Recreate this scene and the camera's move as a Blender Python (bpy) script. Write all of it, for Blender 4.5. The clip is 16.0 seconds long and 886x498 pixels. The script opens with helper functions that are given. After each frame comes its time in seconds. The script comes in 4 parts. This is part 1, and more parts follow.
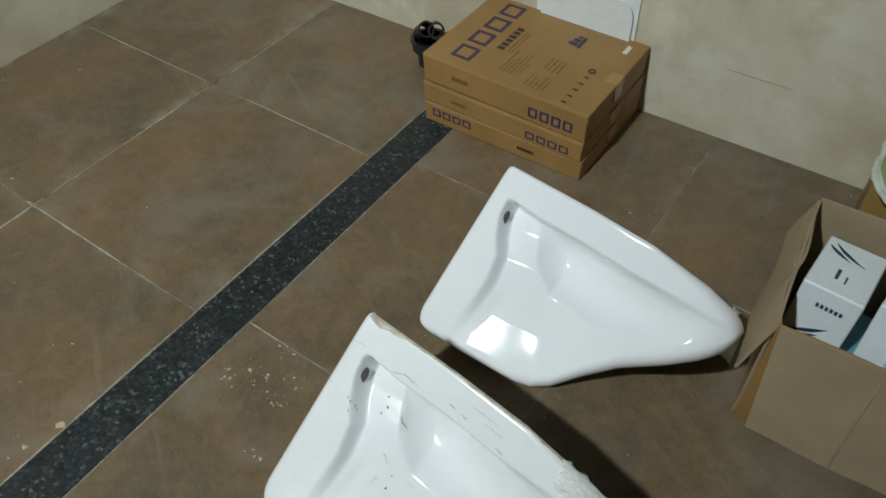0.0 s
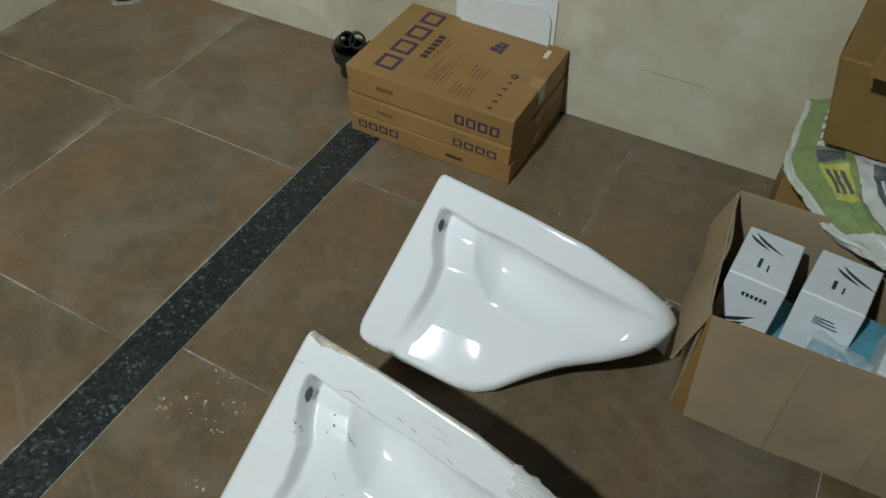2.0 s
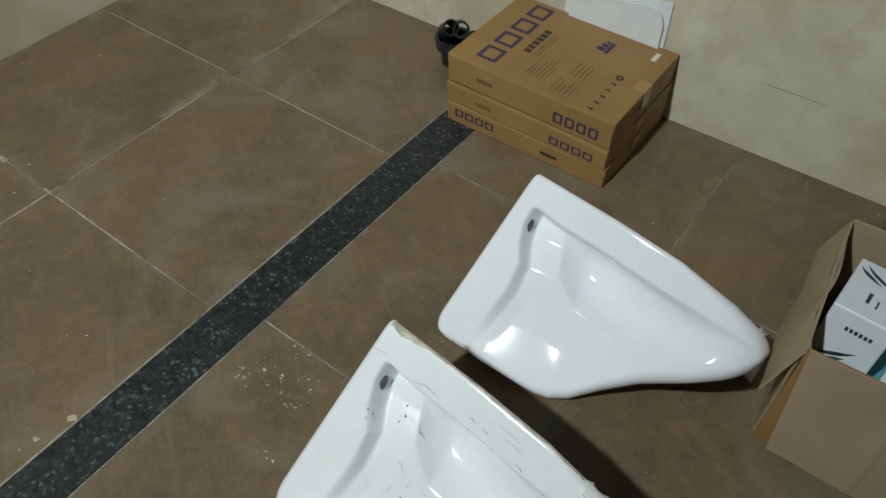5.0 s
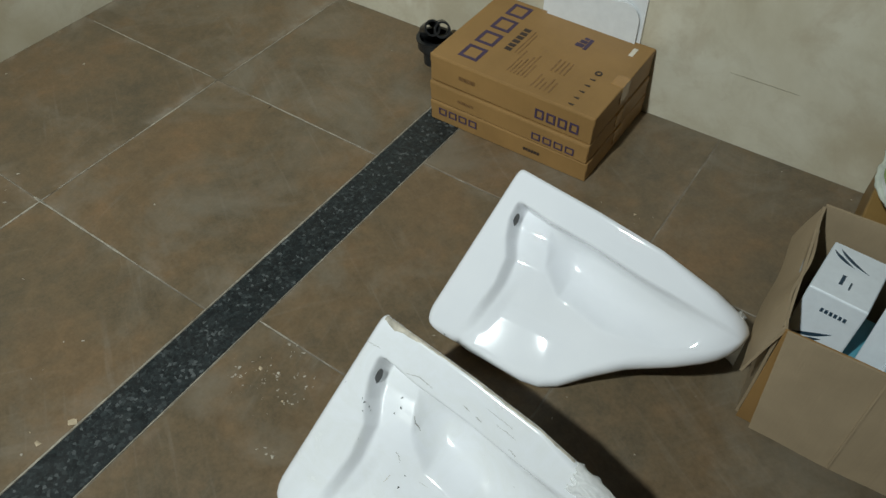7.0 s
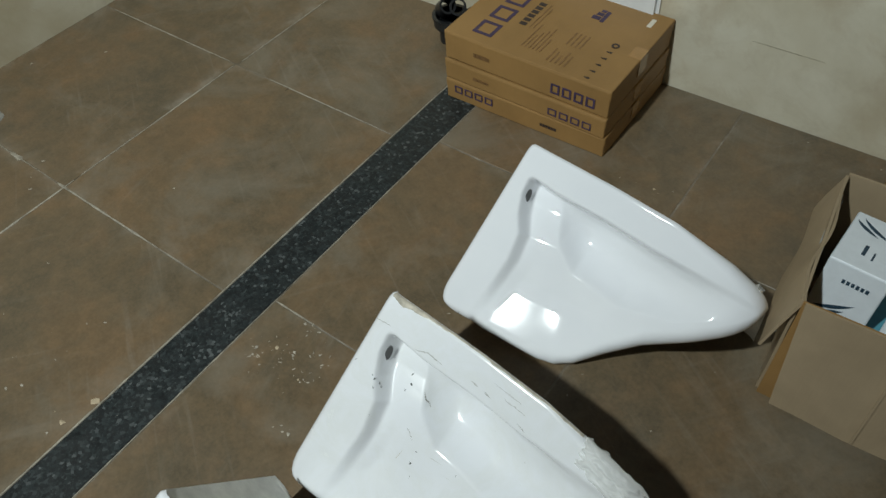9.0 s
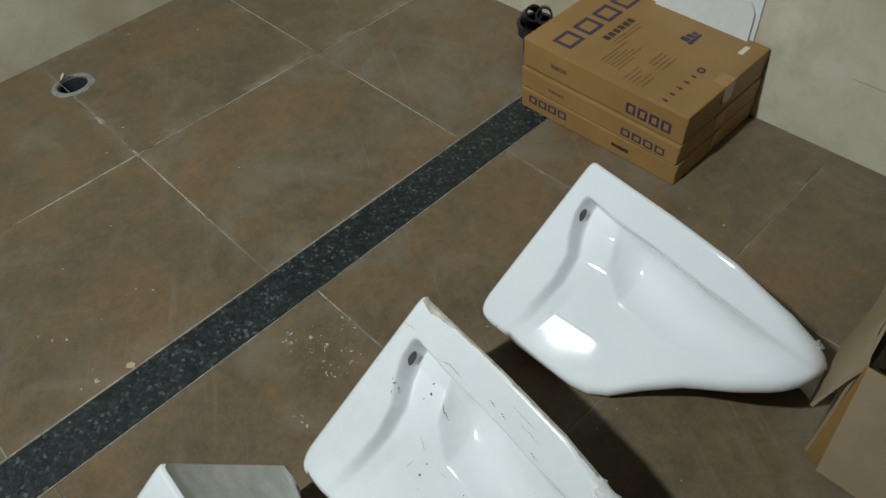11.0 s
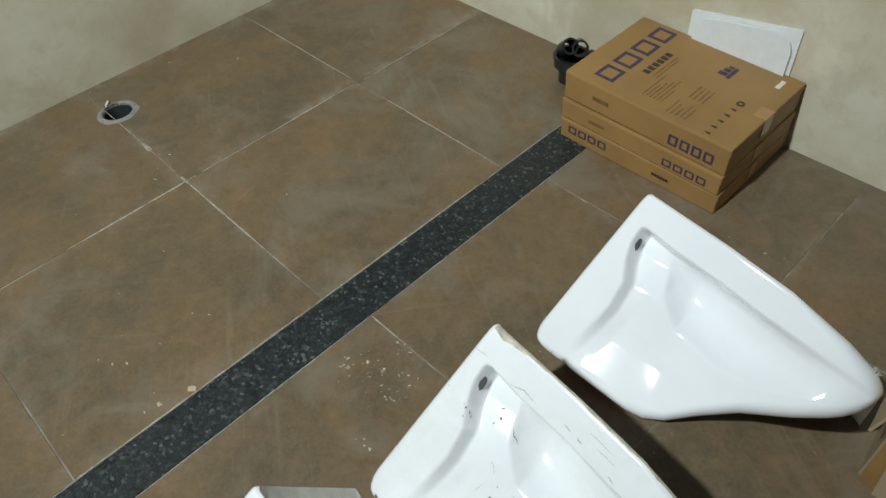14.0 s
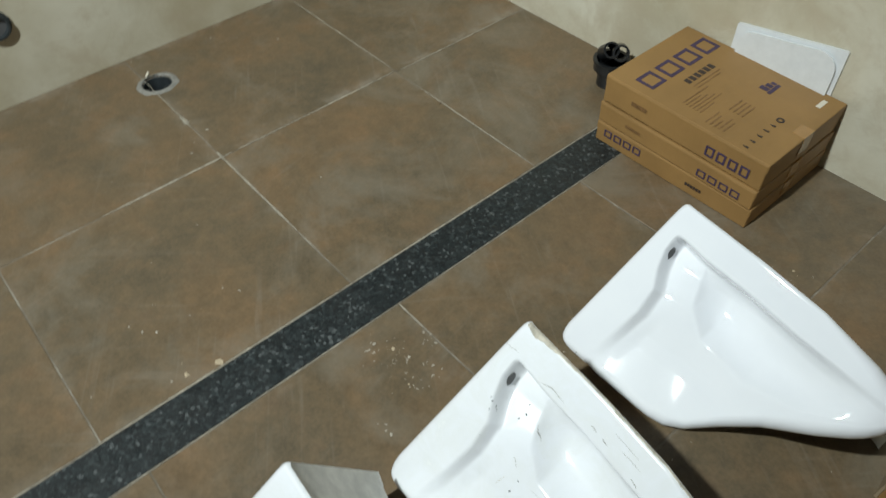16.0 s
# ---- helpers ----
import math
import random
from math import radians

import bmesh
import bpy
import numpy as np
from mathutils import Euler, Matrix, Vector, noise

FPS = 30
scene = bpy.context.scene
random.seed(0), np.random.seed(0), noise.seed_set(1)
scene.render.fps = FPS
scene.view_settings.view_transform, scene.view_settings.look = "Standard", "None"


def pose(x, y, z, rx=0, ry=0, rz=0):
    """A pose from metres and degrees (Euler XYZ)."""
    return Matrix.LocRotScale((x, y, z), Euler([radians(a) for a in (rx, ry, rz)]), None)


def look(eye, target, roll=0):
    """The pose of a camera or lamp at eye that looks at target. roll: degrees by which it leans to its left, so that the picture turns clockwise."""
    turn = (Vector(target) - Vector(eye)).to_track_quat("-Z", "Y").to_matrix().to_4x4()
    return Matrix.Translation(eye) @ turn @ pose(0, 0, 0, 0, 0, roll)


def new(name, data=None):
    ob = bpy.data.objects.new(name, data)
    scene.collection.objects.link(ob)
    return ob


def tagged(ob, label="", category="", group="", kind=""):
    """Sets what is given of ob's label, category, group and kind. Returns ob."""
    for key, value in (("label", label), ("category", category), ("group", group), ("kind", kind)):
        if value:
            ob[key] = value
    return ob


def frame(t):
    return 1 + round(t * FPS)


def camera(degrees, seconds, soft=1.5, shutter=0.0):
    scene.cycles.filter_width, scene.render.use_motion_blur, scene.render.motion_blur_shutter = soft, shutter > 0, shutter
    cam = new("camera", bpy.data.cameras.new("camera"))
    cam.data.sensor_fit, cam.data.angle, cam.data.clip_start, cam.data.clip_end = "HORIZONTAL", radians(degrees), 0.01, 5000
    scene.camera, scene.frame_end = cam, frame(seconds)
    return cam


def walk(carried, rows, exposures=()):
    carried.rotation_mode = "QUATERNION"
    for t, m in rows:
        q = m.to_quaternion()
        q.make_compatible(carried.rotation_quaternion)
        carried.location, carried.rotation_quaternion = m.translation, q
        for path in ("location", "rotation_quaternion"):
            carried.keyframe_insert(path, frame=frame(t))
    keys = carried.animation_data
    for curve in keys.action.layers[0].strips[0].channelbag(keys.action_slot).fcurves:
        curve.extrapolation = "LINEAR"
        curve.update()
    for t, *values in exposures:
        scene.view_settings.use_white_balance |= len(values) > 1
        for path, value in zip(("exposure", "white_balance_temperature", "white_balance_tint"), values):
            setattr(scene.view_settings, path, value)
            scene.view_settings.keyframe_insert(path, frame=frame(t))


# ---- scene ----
cam = camera(62.9, 16.0, shutter=0.5)
PATH = [
    (0, (1.023, -0.436, 1.238), (0.211, 0.621, -0.253), -3.2),
    (0.5, (1.02, -0.453, 1.237), (0.285, 0.613, -0.287), -1.5),
    (1, (1.015, -0.446, 1.239), (0.333, 0.637, -0.297), -0.7),
    (1.5, (1.01, -0.438, 1.246), (0.35, 0.702, -0.26), -1.2),
    (2, (1.006, -0.436, 1.242), (0.355, 0.734, -0.243), -0.3),
    (2.5, (1.008, -0.424, 1.255), (0.369, 0.759, -0.224), -1.3),
    (3, (1.018, -0.426, 1.246), (0.45, 0.773, -0.251), -0.7),
    (3.5, (1.011, -0.421, 1.246), (0.458, 0.771, -0.261), -0.3),
    (4, (1.006, -0.416, 1.24), (0.42, 0.754, -0.272), -0.7),
    (4.5, (0.998, -0.416, 1.24), (0.322, 0.707, -0.271), -2.5),
    (5, (0.978, -0.428, 1.24), (0.163, 0.608, -0.264), -1.5),
    (7.5, (0.991, -0.453, 1.269), (0.215, 0.603, -0.241), -2.0),
    (8, (0.986, -0.452, 1.252), (0.176, 0.57, -0.264), -3.2),
    (8.5, (1.005, -0.447, 1.252), (0.192, 0.55, -0.28), -5.1),
    (11, (1.059, -0.371, 1.214), (0.046, 0.473, -0.29), -6.1),
    (11.5, (1.007, -0.417, 1.24), (-0.002, 0.434, -0.262), -4.0),
    (12, (0.972, -0.456, 1.251), (0.074, 0.518, -0.248), -2.0),
    (12.5, (0.969, -0.477, 1.273), (0.049, 0.532, -0.189), -2.7),
    (13, (0.982, -0.475, 1.28), (0.042, 0.51, -0.186), -3.0),
    (13.5, (0.994, -0.465, 1.269), (-0.033, 0.437, -0.191), -4.7),
    (14, (0.987, -0.471, 1.264), (-0.044, 0.415, -0.203), -5.2),
    (14.5, (0.974, -0.478, 1.268), (-0.077, 0.406, -0.186), -4.9),
    (15, (0.986, -0.469, 1.269), (-0.059, 0.384, -0.208), -6.6),
    (15.5, (0.979, -0.467, 1.28), (-0.109, 0.403, -0.155), -6.3),
    (16, (0.961, -0.513, 1.278), (-0.076, 0.343, -0.202), -1.8),
]
EXPOSURES = [(0, 0.06, 6450, 8), (1, -0.07, 6450, 8), (2, -0.08, 6450, 8), (3.5, -0.03, 6450, 8), (4, -0.03, 6450, 8), (5, 0.0, 6450, 8), (7.5, 0.09, 6450, 8), (8, 0.04, 6450, 8), (8.5, 0.02, 6450, 8), (11, 0.0, 6450, 8), (11.5, 0.01, 6450, 8), (12, 0.19, 6450, 8.5), (13, 0.29, 6450, 8.5), (14, 0.35, 6450, 8.5), (15, 0.43, 6450, 8.5), (16, 0.41, 6450, 8.5)]
walk(cam, [(t, look(eye, target, roll)) for t, eye, target, roll in PATH], EXPOSURES)

# ---- light ----
world = bpy.data.worlds.new("room_dark")
scene.world = world
world.use_nodes = True
world.node_tree.nodes["Background"].inputs[0].default_value = (0.8, 0.9, 1.0, 1)
world.node_tree.nodes["Background"].inputs[1].default_value = 0.003
scene.view_settings.exposure = 0.0


def lamp(name, eye, target, size, size_y, watts, colour):
    data = bpy.data.lights.new(name, "AREA")
    data.spread = math.radians(120)
    data.shape, data.size, data.size_y, data.energy, data.color = "RECTANGLE", size, size_y, watts, colour
    ob = new(name, data)
    ob.matrix_world = look(eye, target)
    return ob


LAMP = (0.33, -1.61, 2.9)
for dx, wide in ((-0.0225, 0.042), (0.0225, 0.042)):
    lamp("flood_light", (LAMP[0] + dx, LAMP[1] + dx * 0.6, LAMP[2]), (-0.5 + dx, 0.85 + dx * 0.6, 0.1), wide, 0.10, 45 * wide / 0.084, (0.865, 0.945, 0.94))

# ---- materials ----


def nodes(name):
    m = bpy.data.materials.new(name)
    m.use_nodes = True
    return m, m.node_tree, m.node_tree.nodes["Principled BSDF"]


def add(tree, kind, **values):
    node = tree.nodes.new(kind)
    for key, value in values.items():
        node.inputs[key.replace("_", " ")].default_value = value
    return node


def coords(tree, scale=1.0, per_object=False):
    tex = tree.nodes.new("ShaderNodeTexCoord")
    out = tex.outputs["Object"]
    if per_object:
        info = tree.nodes.new("ShaderNodeObjectInfo")
        mul = tree.nodes.new("ShaderNodeVectorMath")
        mul.operation = "SCALE"
        mul.inputs[0].default_value = (17.0, 31.0, 7.0)
        tree.links.new(info.outputs["Random"], mul.inputs["Scale"])
        plus = tree.nodes.new("ShaderNodeVectorMath")
        tree.links.new(out, plus.inputs[0])
        tree.links.new(mul.outputs[0], plus.inputs[1])
        out = plus.outputs[0]
    return out


def noise_tex(tree, vec, scale, detail=6.0, rough=0.6, distort=0.0):
    node = add(tree, "ShaderNodeTexNoise", Scale=scale, Detail=detail, Roughness=rough, Distortion=distort)
    tree.links.new(vec, node.inputs["Vector"])
    return node.outputs["Fac"]


def ramp(tree, fac, stops):
    node = tree.nodes.new("ShaderNodeValToRGB")
    while len(node.color_ramp.elements) < len(stops):
        node.color_ramp.elements.new(0.5)
    for el, (pos, col) in zip(node.color_ramp.elements, stops):
        el.position, el.color = pos, (*col, 1)
    tree.links.new(fac, node.inputs[0])
    return node.outputs[0]


def mix(tree, fac, a, b, kind="MIX"):
    node = tree.nodes.new("ShaderNodeMix")
    node.data_type, node.blend_type = "RGBA", kind
    for value, slot in ((fac, 0), (a, 6), (b, 7)):
        if isinstance(value, (int, float)):
            node.inputs[slot].default_value = value
        elif isinstance(value, tuple):
            node.inputs[slot].default_value = (*value, 1)
        else:
            tree.links.new(value, node.inputs[slot])
    return node.outputs[2]


def bump(tree, bsdf, height, strength, distance):
    node = add(tree, "ShaderNodeBump", Strength=strength, Distance=distance)
    tree.links.new(height, node.inputs["Height"])
    tree.links.new(node.outputs[0], bsdf.inputs["Normal"])


def mat_floor():
    m, t, b = nodes("brown_floor_tile")
    v = coords(t, per_object=True)
    big = noise_tex(t, v, 2.6, 5, 0.6, 0.5)
    mid = noise_tex(t, v, 9, 8, 0.66, 0.3)
    fine = noise_tex(t, v, 150, 3, 0.65)
    mottle = noise_tex(t, v, 28, 6, 0.7)
    base = ramp(t, big, [(0.38, (0.107, 0.088, 0.057)), (0.5, (0.155, 0.113, 0.065)), (0.60, (0.208, 0.127, 0.062))])
    patches = ramp(t, mid, [(0.36, (0.086, 0.072, 0.048)), (0.52, (0.155, 0.113, 0.064)), (0.64, (0.230, 0.134, 0.064))])
    col = mix(t, 0.40, base, patches)
    col = mix(t, 0.30, col, ramp(t, mottle, [(0.34, (0.087, 0.067, 0.042)), (0.5, (0.151, 0.110, 0.064)), (0.66, (0.249, 0.162, 0.087))]))
    col = mix(t, 0.16, col, ramp(t, fine, [(0.35, (0.070, 0.051, 0.030)), (0.65, (0.249, 0.176, 0.110))]))
    dust = ramp(t, noise_tex(t, v, 3.4, 8, 0.68, 0.5), [(0.50, (0, 0, 0)), (0.68, (0.6, 0.6, 0.6))])
    col = mix(t, dust, col, (0.220, 0.190, 0.142))
    for turn, scale, strength in ((0.55, (2.2, 46, 1), 0.16), (-0.9, (3.0, 38, 1), 0.12), (1.35, (5.0, 70, 1), 0.10)):
        drag = t.nodes.new("ShaderNodeMapping")
        drag.inputs["Rotation"].default_value = (0, 0, turn)
        t.links.new(v, drag.inputs["Vector"])
        pull = t.nodes.new("ShaderNodeMapping")
        pull.inputs["Scale"].default_value = scale
        t.links.new(drag.outputs[0], pull.inputs["Vector"])
        streak = ramp(t, noise_tex(t, pull.outputs[0], 1.0, 4, 0.6, 0.8), [(0.58, (0, 0, 0)), (0.74, (strength,) * 3)])
        patchy = ramp(t, noise_tex(t, v, 3.0 + turn, 3, 0.5), [(0.46, (0, 0, 0)), (0.62, (1, 1, 1))])
        col = mix(t, mix(t, 1.0, streak, patchy, "MULTIPLY"), col, (0.40, 0.36, 0.30))
    # pale grout dust caught along the tile's own edges
    tex = t.nodes.new("ShaderNodeTexCoord")
    split = t.nodes.new("ShaderNodeSeparateXYZ")
    t.links.new(tex.outputs["Object"], split.inputs[0])
    far = []
    for axis in (0, 1):
        node = t.nodes.new("ShaderNodeMath")
        node.operation = "ABSOLUTE"
        t.links.new(split.outputs[axis], node.inputs[0])
        far.append(node.outputs[0])
    top = t.nodes.new("ShaderNodeMath")
    top.operation = "MAXIMUM"
    t.links.new(far[0], top.inputs[0])
    t.links.new(far[1], top.inputs[1])
    rim = ramp(t, top.outputs[0], [(0.262, (0, 0, 0)), (0.290, (0.22,) * 3), (0.300, (0.5,) * 3)])
    broken = ramp(t, noise_tex(t, v, 8, 8, 0.72, 0.5), [(0.46, (0, 0, 0)), (0.66, (0.75,) * 3)])
    col = mix(t, mix(t, 1.0, rim, broken, "MULTIPLY"), col, (0.383, 0.348, 0.290))
    t.links.new(col, b.inputs["Base Color"])
    t.links.new(ramp(t, mid, [(0.3, (0.30,) * 3), (0.7, (0.50,) * 3)]), b.inputs["Roughness"])
    bump(t, b, mix(t, 0.75, fine, mid), 0.08, 0.004)
    return m


def mat_granite():
    m, t, b = nodes("black_granite")
    v = coords(t)
    warp = noise_tex(t, v, 120, 2, 0.5)
    push = t.nodes.new("ShaderNodeVectorMath")
    push.operation = "MULTIPLY_ADD"
    push.inputs[1].default_value = (0.006, 0.006, 0.006)
    t.links.new(warp, push.inputs[0])
    t.links.new(v, push.inputs[2])
    grain = t.nodes.new("ShaderNodeTexVoronoi")
    grain.inputs["Scale"].default_value = 150
    t.links.new(push.outputs[0], grain.inputs["Vector"])
    split = t.nodes.new("ShaderNodeSeparateXYZ")
    t.links.new(grain.outputs["Color"], split.inputs[0])
    col = ramp(t, split.outputs[0], [(0.0, (0.006, 0.008, 0.009)), (0.55, (0.013, 0.018, 0.019)), (0.78, (0.021, 0.028, 0.029)), (0.92, (0.036, 0.044, 0.045)), (0.99, (0.10, 0.11, 0.11))])
    flake = noise_tex(t, v, 240, 3, 0.62, 0.6)
    col = mix(t, ramp(t, flake, [(0.56, (0,) * 3), (0.76, (0.65,) * 3)]), col, (0.095, 0.108, 0.106))
    grime = ramp(t, noise_tex(t, v, 9, 7, 0.7), [(0.45, (0.0,) * 3), (0.78, (0.18,) * 3)])
    col = mix(t, grime, col, (0.05, 0.046, 0.038))
    t.links.new(col, b.inputs["Base Color"])
    t.links.new(ramp(t, noise_tex(t, v, 30), [(0.3, (0.38,) * 3), (0.7, (0.62,) * 3)]), b.inputs["Roughness"])
    return m


def mat_wall():
    m, t, b = nodes("cream_marble_tile")
    v = coords(t)
    cloud = noise_tex(t, v, 2.4, 7, 0.6, 0.25)
    col = ramp(t, cloud, [(0.34, (0.47, 0.415, 0.29)), (0.5, (0.57, 0.525, 0.405)), (0.66, (0.655, 0.62, 0.505))])
    vein = ramp(t, noise_tex(t, v, 3.2, 6, 0.6, 1.6), [(0.47, (0, 0, 0)), (0.5, (0.10,) * 3), (0.53, (0, 0, 0))])
    col = mix(t, vein, col, (0.40, 0.33, 0.22))
    stain = ramp(t, noise_tex(t, v, 11, 8, 0.72), [(0.5, (0,) * 3), (0.78, (0.35,) * 3)])
    col = mix(t, stain, col, (0.43, 0.385, 0.28))
    blotch = ramp(t, noise_tex(t, v, 5.5, 5, 0.7, 0.4), [(0.50, (0,) * 3), (0.62, (0.42,) * 3)])
    col = mix(t, blotch, col, (0.47, 0.395, 0.285))
    pale = ramp(t, noise_tex(t, v, 7.5, 6, 0.72, 0.7), [(0.56, (0,) * 3), (0.66, (0.30,) * 3)])
    col = mix(t, pale, col, (0.66, 0.64, 0.54))
    t.links.new(col, b.inputs["Base Color"])
    b.inputs["Roughness"].default_value = 0.42
    bump(t, b, cloud, 0.05, 0.01)
    return m


def mat_simple(name, colour, rough=0.5, metal=0.0, vary=0.2, scale=30.0, relief=0.0, alpha=1.0):
    m, t, b = nodes(name)
    v = coords(t)
    n = noise_tex(t, v, scale, 7, 0.65)
    dark = tuple(c * (1 - vary) for c in colour)
    light = tuple(min(1.0, c * (1 + vary)) for c in colour)
    t.links.new(ramp(t, n, [(0.3, dark), (0.7, light)]), b.inputs["Base Color"])
    b.inputs["Roughness"].default_value, b.inputs["Metallic"].default_value = rough, metal
    b.inputs["Alpha"].default_value = alpha
    if relief:
        bump(t, b, n, relief, 0.004)
    return m


def mat_card(name, colour):
    m, t, b = nodes(name)
    v = coords(t, per_object=True)
    big = noise_tex(t, v, 6, 6, 0.6, 0.3)
    stretch = t.nodes.new("ShaderNodeMapping")
    stretch.inputs["Scale"].default_value = (400, 18, 18)
    t.links.new(v, stretch.inputs["Vector"])
    fibre = noise_tex(t, stretch.outputs[0], 1.0, 3, 0.6)
    col = ramp(t, big, [(0.3, tuple(c * 0.84 for c in colour)), (0.7, tuple(c * 1.1 for c in colour))])
    col = mix(t, 0.09, col, ramp(t, fibre, [(0.3, tuple(c * 0.7 for c in colour)), (0.7, tuple(c * 1.2 for c in colour))]))
    scuff = ramp(t, noise_tex(t, v, 26, 9, 0.8), [(0.66, (0,) * 3), (0.8, (0.35,) * 3)])
    col = mix(t, scuff, col, tuple(min(1, c * 1.5) for c in colour))
    t.links.new(col, b.inputs["Base Color"])
    b.inputs["Roughness"].default_value = 0.55
    bump(t, b, mix(t, 0.6, big, fibre), 0.18, 0.003)
    return m


def mat_ceramic(dirty):
    m, t, b = nodes("glazed_ceramic_dusty" if dirty else "glazed_ceramic")
    v = coords(t)
    col = ramp(t, noise_tex(t, v, 7, 6, 0.6), [(0.3, (0.835, 0.850, 0.885)), (0.7, (0.870, 0.882, 0.910))])
    rough = 0.06
    if dirty:
        film = ramp(t, noise_tex(t, v, 11, 9, 0.72, 0.8), [(0.4, (0,) * 3), (0.75, (0.55,) * 3)])
        col = mix(t, film, col, (0.74, 0.745, 0.70))
        scratch = t.nodes.new("ShaderNodeMapping")
        scratch.inputs["Scale"].default_value = (9, 150, 150)
        t.links.new(v, scratch.inputs["Vector"])
        marks = ramp(t, noise_tex(t, scratch.outputs[0], 1.0, 2, 0.5), [(0.73, (0,) * 3), (0.78, (0.55,) * 3)])
        col = mix(t, marks, col, (0.42, 0.40, 0.35))
        t.links.new(ramp(t, film, [(0.0, (0.10,) * 3), (0.6, (0.4,) * 3)]), b.inputs["Roughness"])
    else:
        b.inputs["Roughness"].default_value = rough
    t.links.new(col, b.inputs["Base Color"])
    b.inputs["Coat Weight"].default_value = 0.4
    b.inputs["Coat Roughness"].default_value = 0.04
    return m


FLOOR, GRANITE, WALL = mat_floor(), mat_granite(), mat_wall()


def mat_grout():
    m, t, b = nodes("worn_pale_grout")
    v = coords(t)
    col = ramp(t, noise_tex(t, v, 5.5, 8, 0.7, 0.5), [(0.42, (0.15, 0.125, 0.09)), (0.53, (0.21, 0.18, 0.14)), (0.64, (0.34, 0.31, 0.25))])
    t.links.new(col, b.inputs["Base Color"])
    b.inputs["Roughness"].default_value = 0.85
    return m


GROUT = mat_grout()
CEMENT = mat_simple("white_cement", (0.25, 0.24, 0.215), 0.9, vary=0.3, scale=60, relief=0.6)
CERAMIC, DUSTY = mat_ceramic(False), mat_ceramic(True)
UNGLAZED = mat_simple("unglazed_ceramic", (0.84, 0.83, 0.77), 0.8, vary=0.18, scale=22, relief=0.3)
CARD = mat_card("brown_cardboard", (0.312, 0.177, 0.060))
CARD_PALE = mat_card("kraft_cardboard_inside", (0.36, 0.275, 0.175))
CARD_DARK = mat_card("old_brown_cardboard", (0.245, 0.145, 0.044))
PURPLE = mat_simple("purple_print", (0.055, 0.036, 0.078), 0.6, vary=0.3, scale=60)
BLACKINK = mat_simple("black_print", (0.045, 0.03, 0.025), 0.6, vary=0.3, scale=60)
FAINTINK = mat_simple("faded_print", (0.22, 0.118, 0.045), 0.6, vary=0.3, scale=60)
LABEL = mat_simple("paper_label", (0.72, 0.66, 0.55), 0.6, vary=0.08)
TAPE = mat_simple("clear_packing_tape", (0.39, 0.22, 0.08), 0.22, vary=0.1)
WHITECARD = mat_simple("white_carton_board", (0.77, 0.82, 0.86), 0.4, vary=0.05, scale=40)
TEAL = mat_simple("teal_board", (0.10, 0.32, 0.40), 0.45, vary=0.12)
NAVY = mat_simple("navy_print", (0.025, 0.055, 0.085), 0.45, vary=0.15)
WHITEPLASTIC = mat_simple("white_seat_plastic", (0.74, 0.76, 0.77), 0.22, vary=0.05)
BLACKPLASTIC = mat_simple("black_pvc", (0.016, 0.017, 0.018), 0.32, vary=0.3)
PIPEGREY = mat_simple("dark_grey_pvc", (0.035, 0.042, 0.045), 0.5, vary=0.3)
BAGWHITE = mat_simple("woven_white_bag", (0.60, 0.61, 0.585), 0.38, vary=0.12, scale=45, relief=0.12)
BAGGREEN = mat_simple("green_bag_print", (0.235, 0.31, 0.125), 0.4, vary=0.15, scale=60)
BAGYELLOW = mat_simple("yellow_bag_print", (0.50, 0.49, 0.11), 0.5, vary=0.1)
BAGGREY = mat_simple("grey_bag_print", (0.10, 0.115, 0.13), 0.5, vary=0.15)
WRAP = mat_simple("cloudy_plastic_wrap", (0.84, 0.84, 0.80), 0.35, vary=0.05, scale=8, alpha=0.34)
BAGGIE = mat_simple("clear_poly_bag", (0.75, 0.8, 0.82), 0.12, vary=0.1, alpha=0.35)
HOLEGREY = mat_simple("dull_grey_hole", (0.10, 0.10, 0.10), 0.7)
CHROME = mat_simple("chrome", (0.75, 0.75, 0.75), 0.12, metal=1.0, vary=0.03)
# Very dark grey for unseen walls and ceiling, chosen to hold fill light down.
LOW_BOUNCE = mat_simple("low_bounce_dark", (0.06, 0.058, 0.056), 0.95, vary=0.25, scale=4, relief=0.3)
CRUMB = mat_simple("plaster_crumbs", (0.44, 0.395, 0.32), 0.9, vary=0.3, scale=60)
CHIP = mat_simple("beige_plaster_chip", (0.50, 0.40, 0.27), 0.85, vary=0.2, scale=60)
EDGEDUST = mat_simple("dried_plaster_dust", (0.56, 0.51, 0.42), 0.9, vary=0.35, scale=45, relief=0.5)
JOINT = mat_simple("pale_joint_cement", (0.36, 0.325, 0.26), 0.9, vary=0.4, scale=50, relief=0.3)
BAGHEM = mat_simple("crumpled_bag_film", (0.56, 0.60, 0.52), 0.3, vary=0.15, scale=35, relief=0.4)
CRACK = mat_simple("dark_crack", (0.33, 0.29, 0.215), 0.9, vary=0.3, scale=80)
SCRATCH = mat_simple("brown_scratch", (0.25, 0.235, 0.20), 0.8, vary=0.3, scale=80)
RED = mat_simple("red_print", (0.5, 0.04, 0.03), 0.4, vary=0.1)
BLUE = mat_simple("blue_print", (0.04, 0.10, 0.4), 0.4, vary=0.1)

# ---- mesh helpers ----


